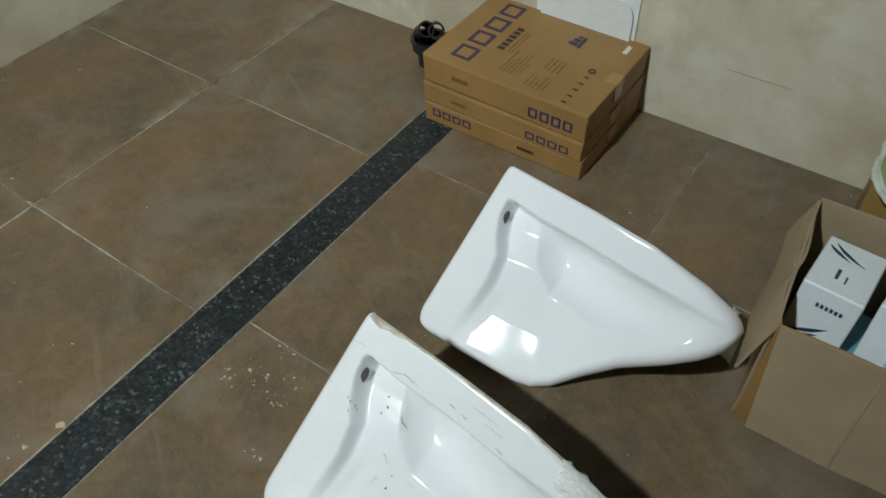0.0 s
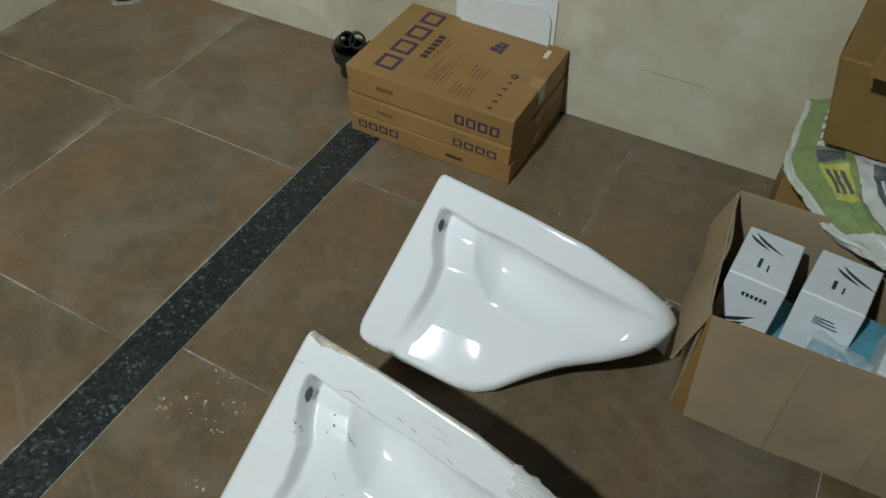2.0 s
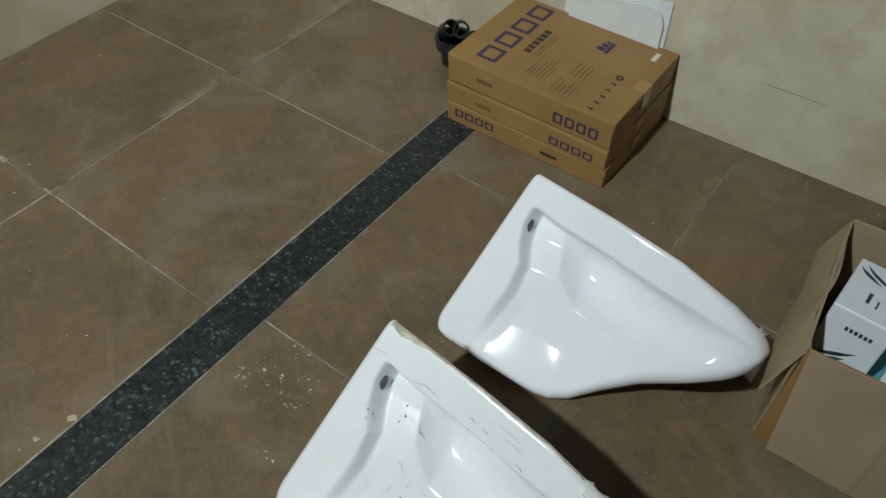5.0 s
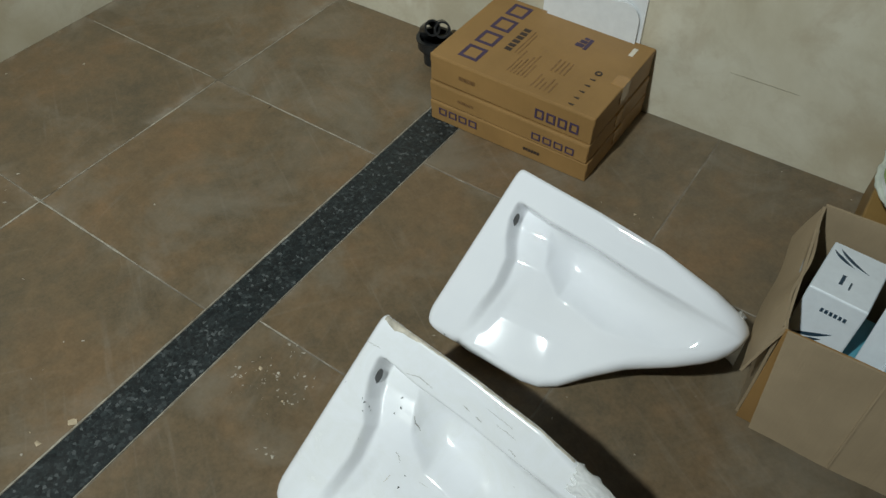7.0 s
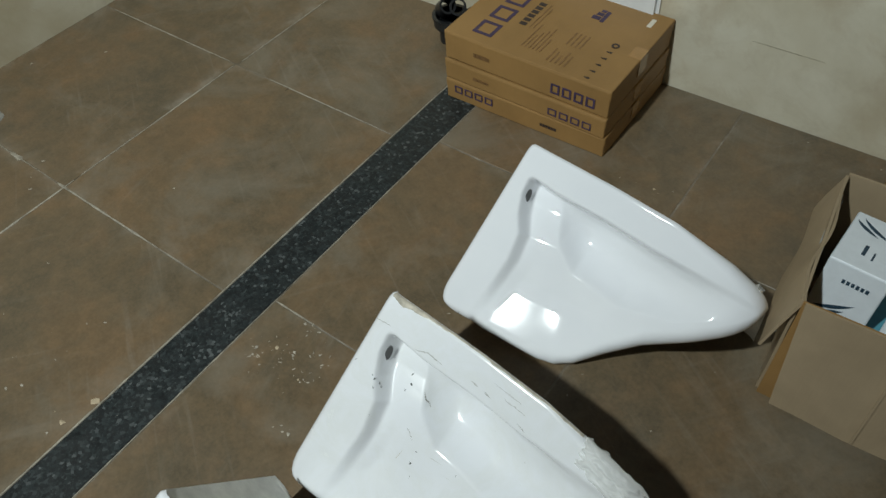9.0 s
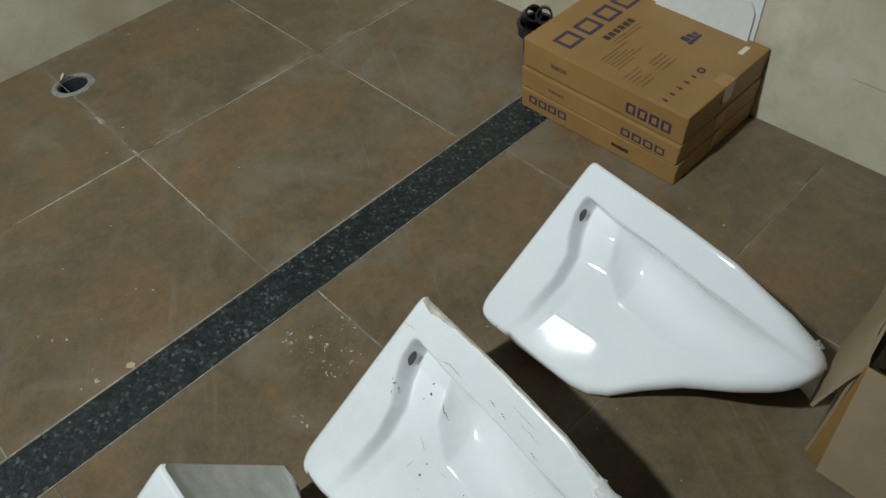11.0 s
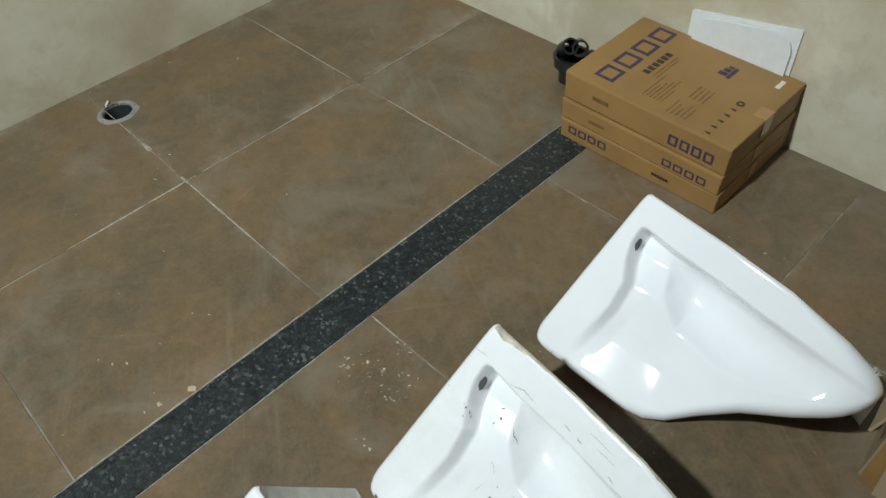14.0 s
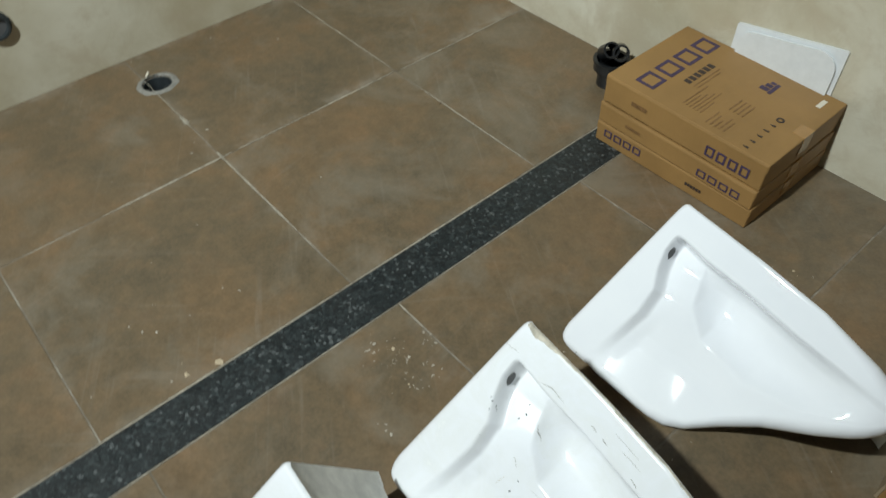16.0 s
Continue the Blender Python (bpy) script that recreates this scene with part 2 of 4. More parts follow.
def mesh_of(name, bm, material, smooth=False):
    bmesh.ops.recalc_face_normals(bm, faces=bm.faces)
    me = bpy.data.meshes.new(name)
    bm.to_mesh(me)
    bm.free()
    for mat in (material if isinstance(material, (list, tuple)) else [material]):
        me.materials.append(mat)
    if smooth:
        for p in me.polygons:
            p.use_smooth = True
    return me


def part(name, bm, material, parent=None, label="", smooth=False):
    ob = new(name, mesh_of(name, bm, material, smooth))
    if parent is not None:
        ob.parent = parent
    if label:
        tagged(ob, label)
    return ob


def thing(name, m, label, category, group="", kind=""):
    ob = new(name)
    ob.empty_display_size = 0.05
    ob.matrix_world = m
    return tagged(ob, label, category, group, kind)


def box_bm(x0, y0, z0, x1, y1, z1, bevel=0.0, segments=2, bm=None):
    bm = bm or bmesh.new()
    made = bmesh.ops.create_cube(bm, size=1.0, matrix=Matrix.Translation(((x0 + x1) / 2, (y0 + y1) / 2, (z0 + z1) / 2)) @ Matrix.Diagonal((x1 - x0, y1 - y0, z1 - z0, 1)))
    if bevel:
        edges = {e for v in made["verts"] for e in v.link_edges}
        bmesh.ops.bevel(bm, geom=list(edges), offset=bevel, segments=segments, affect="EDGES", profile=0.5)
    return bm


def prism_bm(points, z0, z1, bm=None):
    """A flat outline of (x, y) points pulled up from z0 to z1."""
    bm = bm or bmesh.new()
    low = [bm.verts.new((x, y, z0)) for x, y in points]
    high = [bm.verts.new((x, y, z1)) for x, y in points]
    bm.faces.new(high)
    bm.faces.new(low[::-1])
    for i in range(len(points)):
        j = (i + 1) % len(points)
        bm.faces.new((low[i], low[j], high[j], high[i]))
    return bm


def sheet_bm(corners, thick, n=10, wave=0.0, seed=0.0):
    """A bent panel between four corners (in order), with thickness and a slight wave."""
    a, b, c, d = [Vector(p) for p in corners]
    normal = (b - a).cross(d - a).normalized()
    bm = bmesh.new()
    rings = []
    for side in (0.0, -thick):
        grid = []
        for i in range(n + 1):
            row = []
            for j in range(n + 1):
                u, v = i / n, j / n
                p = (a * (1 - u) + b * u) * (1 - v) + (d * (1 - u) + c * u) * v
                w = wave * noise.noise(p * 7 + Vector((seed, seed, seed)))
                row.append(bm.verts.new(p + normal * (w + side)))
            grid.append(row)
        rings.append(grid)
    for grid in rings:
        for i in range(n):
            for j in range(n):
                bm.faces.new((grid[i][j], grid[i + 1][j], grid[i + 1][j + 1], grid[i][j + 1]))
    top, low = rings
    edge = [(i, 0) for i in range(n)] + [(n, j) for j in range(n)] + [(i, n) for i in range(n, 0, -1)] + [(0, j) for j in range(n, 0, -1)]
    for k in range(len(edge)):
        (i, j), (p, q) = edge[k], edge[(k + 1) % len(edge)]
        bm.faces.new((top[i][j], top[p][q], low[p][q], low[i][j]))
    return bm


def tube_bm(r_out, r_in, z0, z1, n=32, bm=None, m=Matrix()):
    bm = bm or bmesh.new()
    rows = []
    for r, z in ((r_out, z0), (r_out, z1), (r_in, z1), (r_in, z0)):
        rows.append([bm.verts.new(m @ Vector((r * math.cos(2 * math.pi * k / n), r * math.sin(2 * math.pi * k / n), z))) for k in range(n)])
    for i in range(4):
        a, b = rows[i], rows[(i + 1) % 4]
        for k in range(n):
            bm.faces.new((a[k], a[(k + 1) % n], b[(k + 1) % n], b[k]))
    return bm


def disc_bm(r, z0, z1, n=32, bm=None, m=Matrix(), sx=1.0):
    bm = bm or bmesh.new()
    low = [bm.verts.new(m @ Vector((sx * r * math.cos(2 * math.pi * k / n), r * math.sin(2 * math.pi * k / n), z0))) for k in range(n)]
    high = [bm.verts.new(m @ Vector((sx * r * math.cos(2 * math.pi * k / n), r * math.sin(2 * math.pi * k / n), z1))) for k in range(n)]
    bm.faces.new(high)
    bm.faces.new(low[::-1])
    for k in range(n):
        bm.faces.new((low[k], low[(k + 1) % n], high[(k + 1) % n], high[k]))
    return bm


def interp(x, xs, ys):
    return float(np.interp(x, xs, ys))


def step(x):
    x = max(0.0, min(1.0, x))
    return x * x * (3 - 2 * x)


# ---- the room ----
XW, YW = -1.222, 1.153
XE, YS, H, DARK_FROM = 3.4, -5.0, 3.1, 0.95


def structure(name, bm, material, label, category):
    return tagged(part(name, bm, material), label, category, kind="structure")


# Unseen upper walls, made dark so less light bounces into the shadows below.
structure("wall_north_upper", box_bm(XW - 0.15, YW, DARK_FROM, XE + 0.15, YW + 0.15, H), LOW_BOUNCE, "unseen dark upper wall, added to cut bounced light", "wall")
structure("wall_west_upper", box_bm(XW - 0.15, YS - 0.15, DARK_FROM, XW, YW, H), LOW_BOUNCE, "unseen dark upper wall, added to cut bounced light", "wall")
wall_north = structure("wall_north", box_bm(XW - 0.15, YW, -0.1, XE + 0.15, YW + 0.15, DARK_FROM), WALL, "cream marble-look tiled wall behind the boxes", "wall")
structure("wall_west", box_bm(XW - 0.15, YS - 0.15, -0.1, XW, YW, DARK_FROM), WALL, "cream marble-look tiled wall with a pipe outlet", "wall")
# East and south walls and ceiling are out of view, darkened against bounce.
structure("wall_east", box_bm(XE, YS - 0.15, -0.1, XE + 0.15, YW, H), LOW_BOUNCE, "unseen dark wall closing the room, limits bounced light", "wall")
structure("wall_south", box_bm(XW, YS - 0.15, -0.1, XE, YS, H), LOW_BOUNCE, "unseen dark wall closing the room, limits bounced light", "wall")
structure("ceiling", box_bm(XW - 0.15, YS - 0.15, H, XE + 0.15, YW + 0.15, H + 0.1), LOW_BOUNCE, "unseen dark ceiling closing the room, limits bounced light", "ceiling")

bm = bmesh.new()
for k in range(28):
    x, z = 0.692 + 0.0060 * k, 0.1985 + 0.0012 * noise.noise((k * 0.7, 0.0, 0.0))
    thick = 0.0008 * math.sin(math.pi * (k + 0.5) / 28) * (0.7 + 0.6 * abs(noise.noise((k * 1.3, 4.0, 0.0))))
    box_bm(x, YW - 0.0012, z - thick, x + 0.0068, YW + 0.001, z + thick, bm=bm)
part("crack", bm, CRACK, wall_north, "thin dark crack in the joint")
HOLES = [(-1.032, 0.024, 0.044), (-1.03, 1.037, 0.040)]


def grout_bed():
    """The bed under the tiles, with the two drain openings left out as small squares."""
    bm = bmesh.new()
    xs = sorted([XW, XE] + [v for x, y, r in HOLES for v in (x - r, x + r)])
    ys = sorted([YS, YW] + [v for x, y, r in HOLES for v in (y - r, y + r)])
    for i in range(len(xs) - 1):
        for j in range(len(ys) - 1):
            cx, cy = (xs[i] + xs[i + 1]) / 2, (ys[j] + ys[j + 1]) / 2
            if any(abs(cx - x) < r and abs(cy - y) < r for x, y, r in HOLES):
                continue
            box_bm(xs[i], ys[j], -0.02, xs[i + 1], ys[j + 1], -0.0012, bm=bm)
    return bm


floor = structure("floor", grout_bed(), GROUT, "brown rust-toned tiled floor with pale joints", "floor")
STRIP_W, STRIP = 0.009, 0.121


def tile_outline(x0, y0, x1, y1):
    """The tile's outline, with a round notch or opening where a drain passes through it."""
    pts = [(x0, y0), (x1, y0), (x1, y1), (x0, y1)]
    for hx, hy, r in HOLES:
        if x0 < hx < x1 and y0 - r < hy < y1 + r:
            ring = []
            if abs(hy - y0) < r:
                phi = math.asin((hy - y0) / r)
                for k in range(25):
                    a = math.pi + phi - (math.pi + 2 * phi) * k / 24
                    ring.append((hx + r * math.cos(a), hy + r * math.sin(a)))
                return [(x0, y0)] + ring + [(x1, y0), (x1, y1), (x0, y1)]
            if abs(hy - y1) < r:
                phi = math.asin((hy - y1) / r)
                for k in range(13):
                    a = 2 * math.pi - phi - (math.pi - 2 * phi) * k / 12
                    ring.append((hx + r * math.cos(a), hy + r * math.sin(a)))
                return [(x0, y0), (x1, y0), (x1, y1)] + ring + [(x0, y1)]
            for k in range(33):
                a = math.pi / 2 - 2 * math.pi * k / 32
                off = 0.0001 if k == 0 else (-0.0001 if k == 32 else 0)
                ring.append((hx + off + r * math.cos(a), hy + r * math.sin(a)))
            return [(x0, y0), (x1, y0), (x1, y1), (hx + 0.0001, y1)] + ring + [(hx - 0.0001, y1), (x0, y1)]
    return pts


def floor_tile(x0, y0, x1, y1):
    g = 0.0016
    cx, cy = (x0 + x1) / 2, (y0 + y1) / 2
    pts = [(x - cx, y - cy) for x, y in tile_outline(max(x0 + g, XW), y0 + g, x1 - g, min(y1 - g, YW))]
    bm = prism_bm(pts, -0.012, 0.0)
    top = [e for e in bm.edges if all(v.co.z > -1e-6 for v in e.verts)]
    if len(pts) == 4:
        bmesh.ops.bevel(bm, geom=top, offset=0.0012, segments=1, affect="EDGES")
    ob = part("floor_tile", bm, FLOOR, floor)
    ob.location = (cx, cy, 0)
    ob.rotation_euler = (random.uniform(-1, 1) * 0.0006, random.uniform(-1, 1) * 0.0006, 0)


rows_y = [YS, -4.8, -4.2, -3.6, -3.0, -2.4, -1.8, -1.2, -0.6, 0.0, 0.602, YW]
for a, b in zip(rows_y, rows_y[1:]):
    shift = 0.006 if a > 0.5 else 0.0
    for x0, x1 in ((XW, -0.592 + shift), (-0.592 + shift, STRIP_W - 0.0035)):
        floor_tile(x0, a, x1, b)
rows_r = [YS, -4.755, -4.155, -3.555, -2.955, -2.355, -1.755, -1.155, -0.555, 0.045, 0.645, YW]
for a, b in zip(rows_r, rows_r[1:]):
    for x0, x1 in ((STRIP + 0.003, 0.722), (0.722, 1.322), (1.322, 1.922), (1.922, 2.522), (2.522, 3.122), (3.122, XE)):
        floor_tile(x0, a, x1, b)
for a, b in ((YS, -1.5), (-1.5, YW)):
    part("granite_strip", box_bm(STRIP_W, a + 0.001, -0.012, STRIP, b - 0.001, 0.0008, 0.001, 1), GRANITE, floor, "black speckled granite strip")


def joint_fill(x0, y0, x1, y1, wide, seed):
    """A smeared line of pale cement in a joint, with ragged sides that thin out towards its ends."""
    a, b = Vector((x0, y0, 0)), Vector((x1, y1, 0))
    along = (b - a).normalized()
    side = Vector((-along.y, along.x, 0))
    n = max(12, int((b - a).length / 0.012))
    bm = bmesh.new()
    rows = []
    for k in range(n + 1):
        p = a + (b - a) * (k / n)
        w = wide * (0.55 + 0.9 * abs(noise.noise((k * 0.23, seed, 0.0))) + 0.5 * noise.noise((k * 0.9, seed, 4.0))) * (0.25 + 0.75 * min(1.0, 6 * k / n, 6 * (1 - k / n)))
        w = max(0.0004, w)
        rows.append([bm.verts.new(p + side * o + Vector((0, 0, z))) for o, z in ((-w, 0.0001), (-w * 0.5, 0.0012), (w * 0.5, 0.0012), (w, 0.0001))])
    for p, q in zip(rows, rows[1:]):
        for k in range(3):
            bm.faces.new((p[k], q[k], q[k + 1], p[k + 1]))
    part("joint", bm, JOINT, floor, "pale cement smeared in the joint", smooth=True)


for k, (x0, y0, x1, y1, wide) in enumerate(((STRIP_W - 0.0032, -1.4, STRIP_W - 0.0032, -0.62, 0.0026), (STRIP_W - 0.0032, -0.66, STRIP_W - 0.0032, -0.02, 0.0028), (STRIP_W - 0.0032, -0.04, STRIP_W - 0.0032, 0.56, 0.0024), (STRIP_W - 0.0032, 0.5, STRIP_W - 0.0032, 0.82, 0.0018), (STRIP + 0.0025, -0.9, STRIP + 0.0025, 0.1, 0.0014), (STRIP + 0.0025, 0.05, STRIP + 0.0025, 0.8, 0.0013), (-0.592, -0.34, -0.592, 0.03, 0.0032), (-0.61, 0.0, -0.22, 0.0, 0.0030), (-0.592, 0.05, -0.59, 0.5, 0.0014), (-0.45, 0.602, -0.05, 0.602, 0.0016), (STRIP + 0.004, 0.045, 0.24, 0.045, 0.0022), (-1.15, 0.0, -0.7, 0.0, 0.0013), (1.3225, 0.18, 1.3225, 0.44, 0.0016), (-0.586, 0.62, -0.586, 1.12, 0.0016), (-1.17, 0.602, -0.62, 0.602, 0.0015), (-0.592, 0.30, -0.592, 0.59, 0.0014), (-0.835, 0.0, -0.785, 0.0, 0.0075), (-0.62, 0.0, -0.57, 0.0, 0.0045))):
    joint_fill(x0, y0, x1, y1, wide, 3.1 * k)


def drain(x, y, r, seed):
    """An open floor drain: a grey pipe end below the floor and a rough ring of cement round it."""
    ob = thing("floor_drain", pose(x, y, 0), "open round floor drain with rough white cement edge", "drain", "floor drains")
    bm = tube_bm(r + 0.004, r - 0.003, -0.14, -0.004)
    disc_bm(r + 0.003, -0.145, -0.13, bm=bm)
    part("pipe", bm, PIPEGREY, ob, "dark grey plastic pipe")
    bm = bmesh.new()
    n, rows = 48, []
    rnd = random.Random(seed)
    for ring, (rr, z) in enumerate(((r - 0.001, -0.008), (r + 0.001, 0.0035), (r + 0.007, 0.004), (r + 0.019, 0.0004))):
        row = []
        for k in range(n):
            a = 2 * math.pi * k / n
            w = 0.013 * noise.noise((1.6 * math.cos(a) + seed, 1.6 * math.sin(a), 0.0)) * (ring >= 2) + rnd.uniform(-0.001, 0.001) * (ring > 0)
            q = max(r - 0.002, rr + w)
            row.append(bm.verts.new((q * math.cos(a), q * math.sin(a), z + (rnd.uniform(0, 0.0015) if 0 < ring < 3 else 0))))
        rows.append(row)
    for i in range(3):
        for k in range(n):
            bm.faces.new((rows[i][k], rows[i][(k + 1) % n], rows[i + 1][(k + 1) % n], rows[i + 1][k]))
    part("cement_ring", bm, CEMENT, ob, "rough white cement ring", smooth=True)
    return ob


first = drain(*HOLES[0], 3.0)
drain(*HOLES[1], 8.0)
bm = sheet_bm([(-0.060, -0.010, 0.004), (-0.046, -0.016, 0.004), (-0.058, 0.002, 0.010), (-0.070, 0.004, 0.009)], 0.002, 3)
part("plastic_scrap", bm, LABEL, first, "torn white plastic scrap")

# Pipe outlet in the west wall
outlet = thing("wall_pipe_outlet", pose(XW, -0.290, 0.240, 0, 90, 0), "grey pipe outlet with collar in the tiled wall", "pipe")
part("collar", tube_bm(0.044, 0.034, 0.0, 0.006), PIPEGREY, outlet)
part("pipe", tube_bm(0.036, 0.030, -0.0, 0.02), PIPEGREY, outlet)
part("plug", disc_bm(0.0298, 0.0, 0.006), HOLEGREY, outlet, "dull grey pipe plug")

# ---- urinals ----
# base point, long axis, cross axis and outward normal of each urinal's moulded side
LIE_FAR = [Vector(v) for v in ((0.4339, 0.2129, 0.0407), (0.9405, 0.0108, -0.0032), (0.0360, 0.6707, 0.7414), (0.010, -0.694, 0.628))]
LIE_MID = [Vector(v) for v in ((0.4290, -0.2346, 0.0342), (0.9398, 0.0119, -0.0034), (0.0362, 0.7474, 0.7604), (0.011, -0.667, 0.656))]
LIE_NEAR = [Vector((0.3841, -0.6733, 0.0533))] + LIE_MID[1:]
NEAR_S, NEAR_C = (0.0, 0.15, 0.25, 0.285, 0.32, 0.366, 0.423, 0.50, 0.52, 0.545, 0.562, 0.576, 0.585, 0.590, 0.592), (-0.002, -0.009, -0.015, -0.011, 0.008, 0.052, 0.100, 0.148, 0.162, 0.1795, 0.194, 0.210, 0.226, 0.243, 0.257)
FAR_S, FAR_C = (0.0, 0.055, 0.25, 0.387, 0.507, 0.54, 0.556, 0.570, 0.580, 0.587, 0.592), (0.374, 0.372, 0.354, 0.337, 0.308, 0.2955, 0.2890, 0.2810, 0.2730, 0.2645, 0.255)
CR_C, CR_S = (0.0, 0.045, 0.147, 0.202, 0.238, 0.275, 0.32), (0.076, 0.090, 0.114, 0.114, 0.096, 0.086, 0.088)
IN_S, IN_C = (0.0, 0.10, 0.16, 0.265, 0.367, 0.517, 0.6), (0.318, 0.313, 0.303, 0.294, 0.281, 0.270, 0.26)
HO_S, HO_C = (0.15, 0.169, 0.189, 0.239, 0.351, 0.459, 0.54, 0.6), (0.30, 0.251, 0.209, 0.167, 0.150, 0.172, 0.215, 0.26)


def left_edge(c):
    """The top end's outline, with a round corner at the near side."""
    return interp(c, (-0.002, 0.0, 0.003, 0.008, 0.016, 0.028, 0.044, 0.348, 0.360, 0.368, 0.374), (0.034, 0.025, 0.018, 0.011, 0.006, 0.003, 0.003, 0.051, 0.0535, 0.057, 0.064))


def relief(s, c):
    """The height of the moulded side over its plane."""
    near, far = interp(s, NEAR_S, NEAR_C), interp(s, FAR_S, FAR_C)
    cin, ch = interp(s, IN_S, IN_C), interp(s, HO_S, HO_C)
    h = 0.0
    near_d = c - near
    amp = interp(c, (0.02, 0.10, 0.2, 0.26, 0.3), (0.004, 0.017, 0.028, 0.046, 0.050))
    inside = step((s - interp(c, CR_C, CR_S) + 0.004) / interp(c, (0.04, 0.2, 0.26), (0.030, 0.019, 0.015))) * step((cin - c) / 0.016)
    fade = 1 - 0.92 * step((s - 0.23) / 0.27)
    h -= amp * inside * fade
    h -= 0.016 * step((s - 0.10) / 0.18) * step((cin - c) / 0.03) * (1 - step((s - 0.36) / 0.2))
    q = (c - ch) / max(0.02, cin - ch)
    if 0 < q < 1:
        along = step((s - 0.150) / 0.085) * (1 - step((s - 0.34) / 0.22))
        h -= 0.035 * along * math.sin(math.pi * min(1.0, q ** 0.85)) ** 1.45
    patch = (1 - step((c - 0.08) / 0.13)) * step((s - interp(c, CR_C, CR_S) - 0.010) / 0.04) * (1 - step((s - 0.21) / 0.16))
    h += patch * (-(interp(c, (-0.02, 0.085, 0.115, 0.22), (-0.0128, 0.0192, 0.0262, 0.036)) + 0.121 * (s - 0.10) + 0.03 * ((s - 0.17) ** 2 + (c - 0.045) ** 2)) - h)
    d = near_d
    radius = interp(s, (0.0, 0.12, 0.3, 0.45, 0.58), (0.016, 0.024, 0.030, 0.040, 0.03))
    if d < radius:
        h -= radius * (1 - math.sqrt(max(0.0, 1 - (1 - d / radius) ** 2)))
    f = far - c
    r2 = interp(s, (0.0, 0.4, 0.58), (0.006, 0.008, 0.03))
    if f < r2:
        h -= r2 * (1 - math.sqrt(max(0.0, 1 - (1 - f / r2) ** 2)))
    left = s - left_edge(c)
    if left < 0.017:
        h -= 0.017 * (1 - math.sqrt(max(0.0, 1 - (1 - max(0, left) / 0.017) ** 2)))
    if s > 0.48:
        e = (s - 0.48) / 0.112
        h -= 0.042 * (1 - math.sqrt(max(0.0, 1 - min(1, e) ** 2)))
    return h


def moulded(lie, s, c, lift=0.0):
    """A point on the moulded side, from the urinal's base point."""
    return lie[1] * s + lie[2] * c + lie[3] * (relief(s, c) + lift)


def urinal(lie, glaze, label, lean=0.34):
    """A ceramic urinal lying on its side: moulded upper side, rim, underside and unglazed back."""
    ob = thing("urinal", Matrix.Translation(lie[0]), label, "urinal", "urinals on the floor")
    bm = bmesh.new()
    nu, nv = 190, 140
    ease = lambda t: t if t < 0 or t > 1 else (0.6 * t + 0.4 * (1 - math.cos(math.pi * t)) / 2)
    grid = []
    for i in range(nu + 1):
        row = []
        for j in range(nv + 1):
            u, v = ease(i / nu), ease(j / nv)
            s0 = left_edge(-0.002 + 0.376 * v)
            s = s0 + (0.5915 - s0) * u
            near, far = interp(s, NEAR_S, NEAR_C), interp(s, FAR_S, FAR_C)
            c = near + (far - near) * v
            row.append(bm.verts.new(moulded(lie, s, c)))
        grid.append(row)
    for i in range(nu):
        for j in range(nv):
            bm.faces.new((grid[i][j], grid[i + 1][j], grid[i + 1][j + 1], grid[i][j + 1]))
    floor_z = 0.001 - lie[0].z
    centre = lie[1] * 0.26 + lie[2] * 0.2

    # sides: one skirt from the back corner round the top end and along the near edge, drawn in towards the floor
    chain = [(grid[0][j], 0.04 + 0.56 * (1 - j / nv) ** 6) for j in range(nv, 0, -1)] + [(grid[i][0], 0.60) for i in range(nu + 1)]
    prev = [v for v, inset in chain]
    for f in (0.12, 0.35, 0.65, 1.0):
        ring = []
        for v, inset in chain:
            p = v.co
            pull = inset * f ** 0.8
            ring.append(bm.verts.new((p.x + (centre.x - p.x) * pull, p.y + (centre.y - p.y) * pull, p.z + (floor_z - p.z) * f)))
        for a in range(len(chain) - 1):
            bm.faces.new((prev[a], prev[a + 1], ring[a + 1], ring[a]))
        prev = ring
    body = part("body", bm, glaze, ob, smooth=True)
    # back: from the far edge down to the floor, unglazed
    bm = bmesh.new()
    rows = []
    for k in range(7):
        f = k / 6
        row = []
        for i in range(0, nu + 1, 3):
            p = ob_point(lie, i, nu)
            fall = (p.z - floor_z) * f
            slant = 1.45 * lean * (1 - 0.45 * i / nu) * min(fall, 0.69 * (p.z - floor_z)) if lean > 0.4 else lean * fall
            row.append(bm.verts.new((p.x, p.y + slant - 0.002, p.z - fall)))
        rows.append(row)
    for a in range(6):
        for i in range(len(rows[0]) - 1):
            bm.faces.new((rows[a][i], rows[a][i + 1], rows[a + 1][i + 1], rows[a + 1][i]))
    part("back", bm, UNGLAZED, ob, "unglazed pale back", smooth=True)
    ex, en = lie[1].normalized(), lie[3].normalized()
    ec = en.cross(ex)
    # fixing hole as a solid disc: its inner shade is the disc's dark colour
    m = Matrix.Translation(moulded(lie, 0.0895, 0.274)) @ Matrix((ec, en * 0.88 - ex * 0.47, ex * 0.88 + en * 0.47)).transposed().to_4x4()
    part("hole_shade_disc", disc_bm(0.0066, -0.012, 0.0026, 28, m=m, sx=2.0), HOLEGREY, body, "dark oval disc, shade of the fixing hole in its colour")
    return body


def ob_point(lie, i, nu):
    t = i / nu
    u = 0.6 * t + 0.4 * (1 - math.cos(math.pi * t)) / 2
    s = 0.063 + (0.5915 - 0.063) * u
    c = interp(s, FAR_S, FAR_C)
    return moulded(lie, s, c)


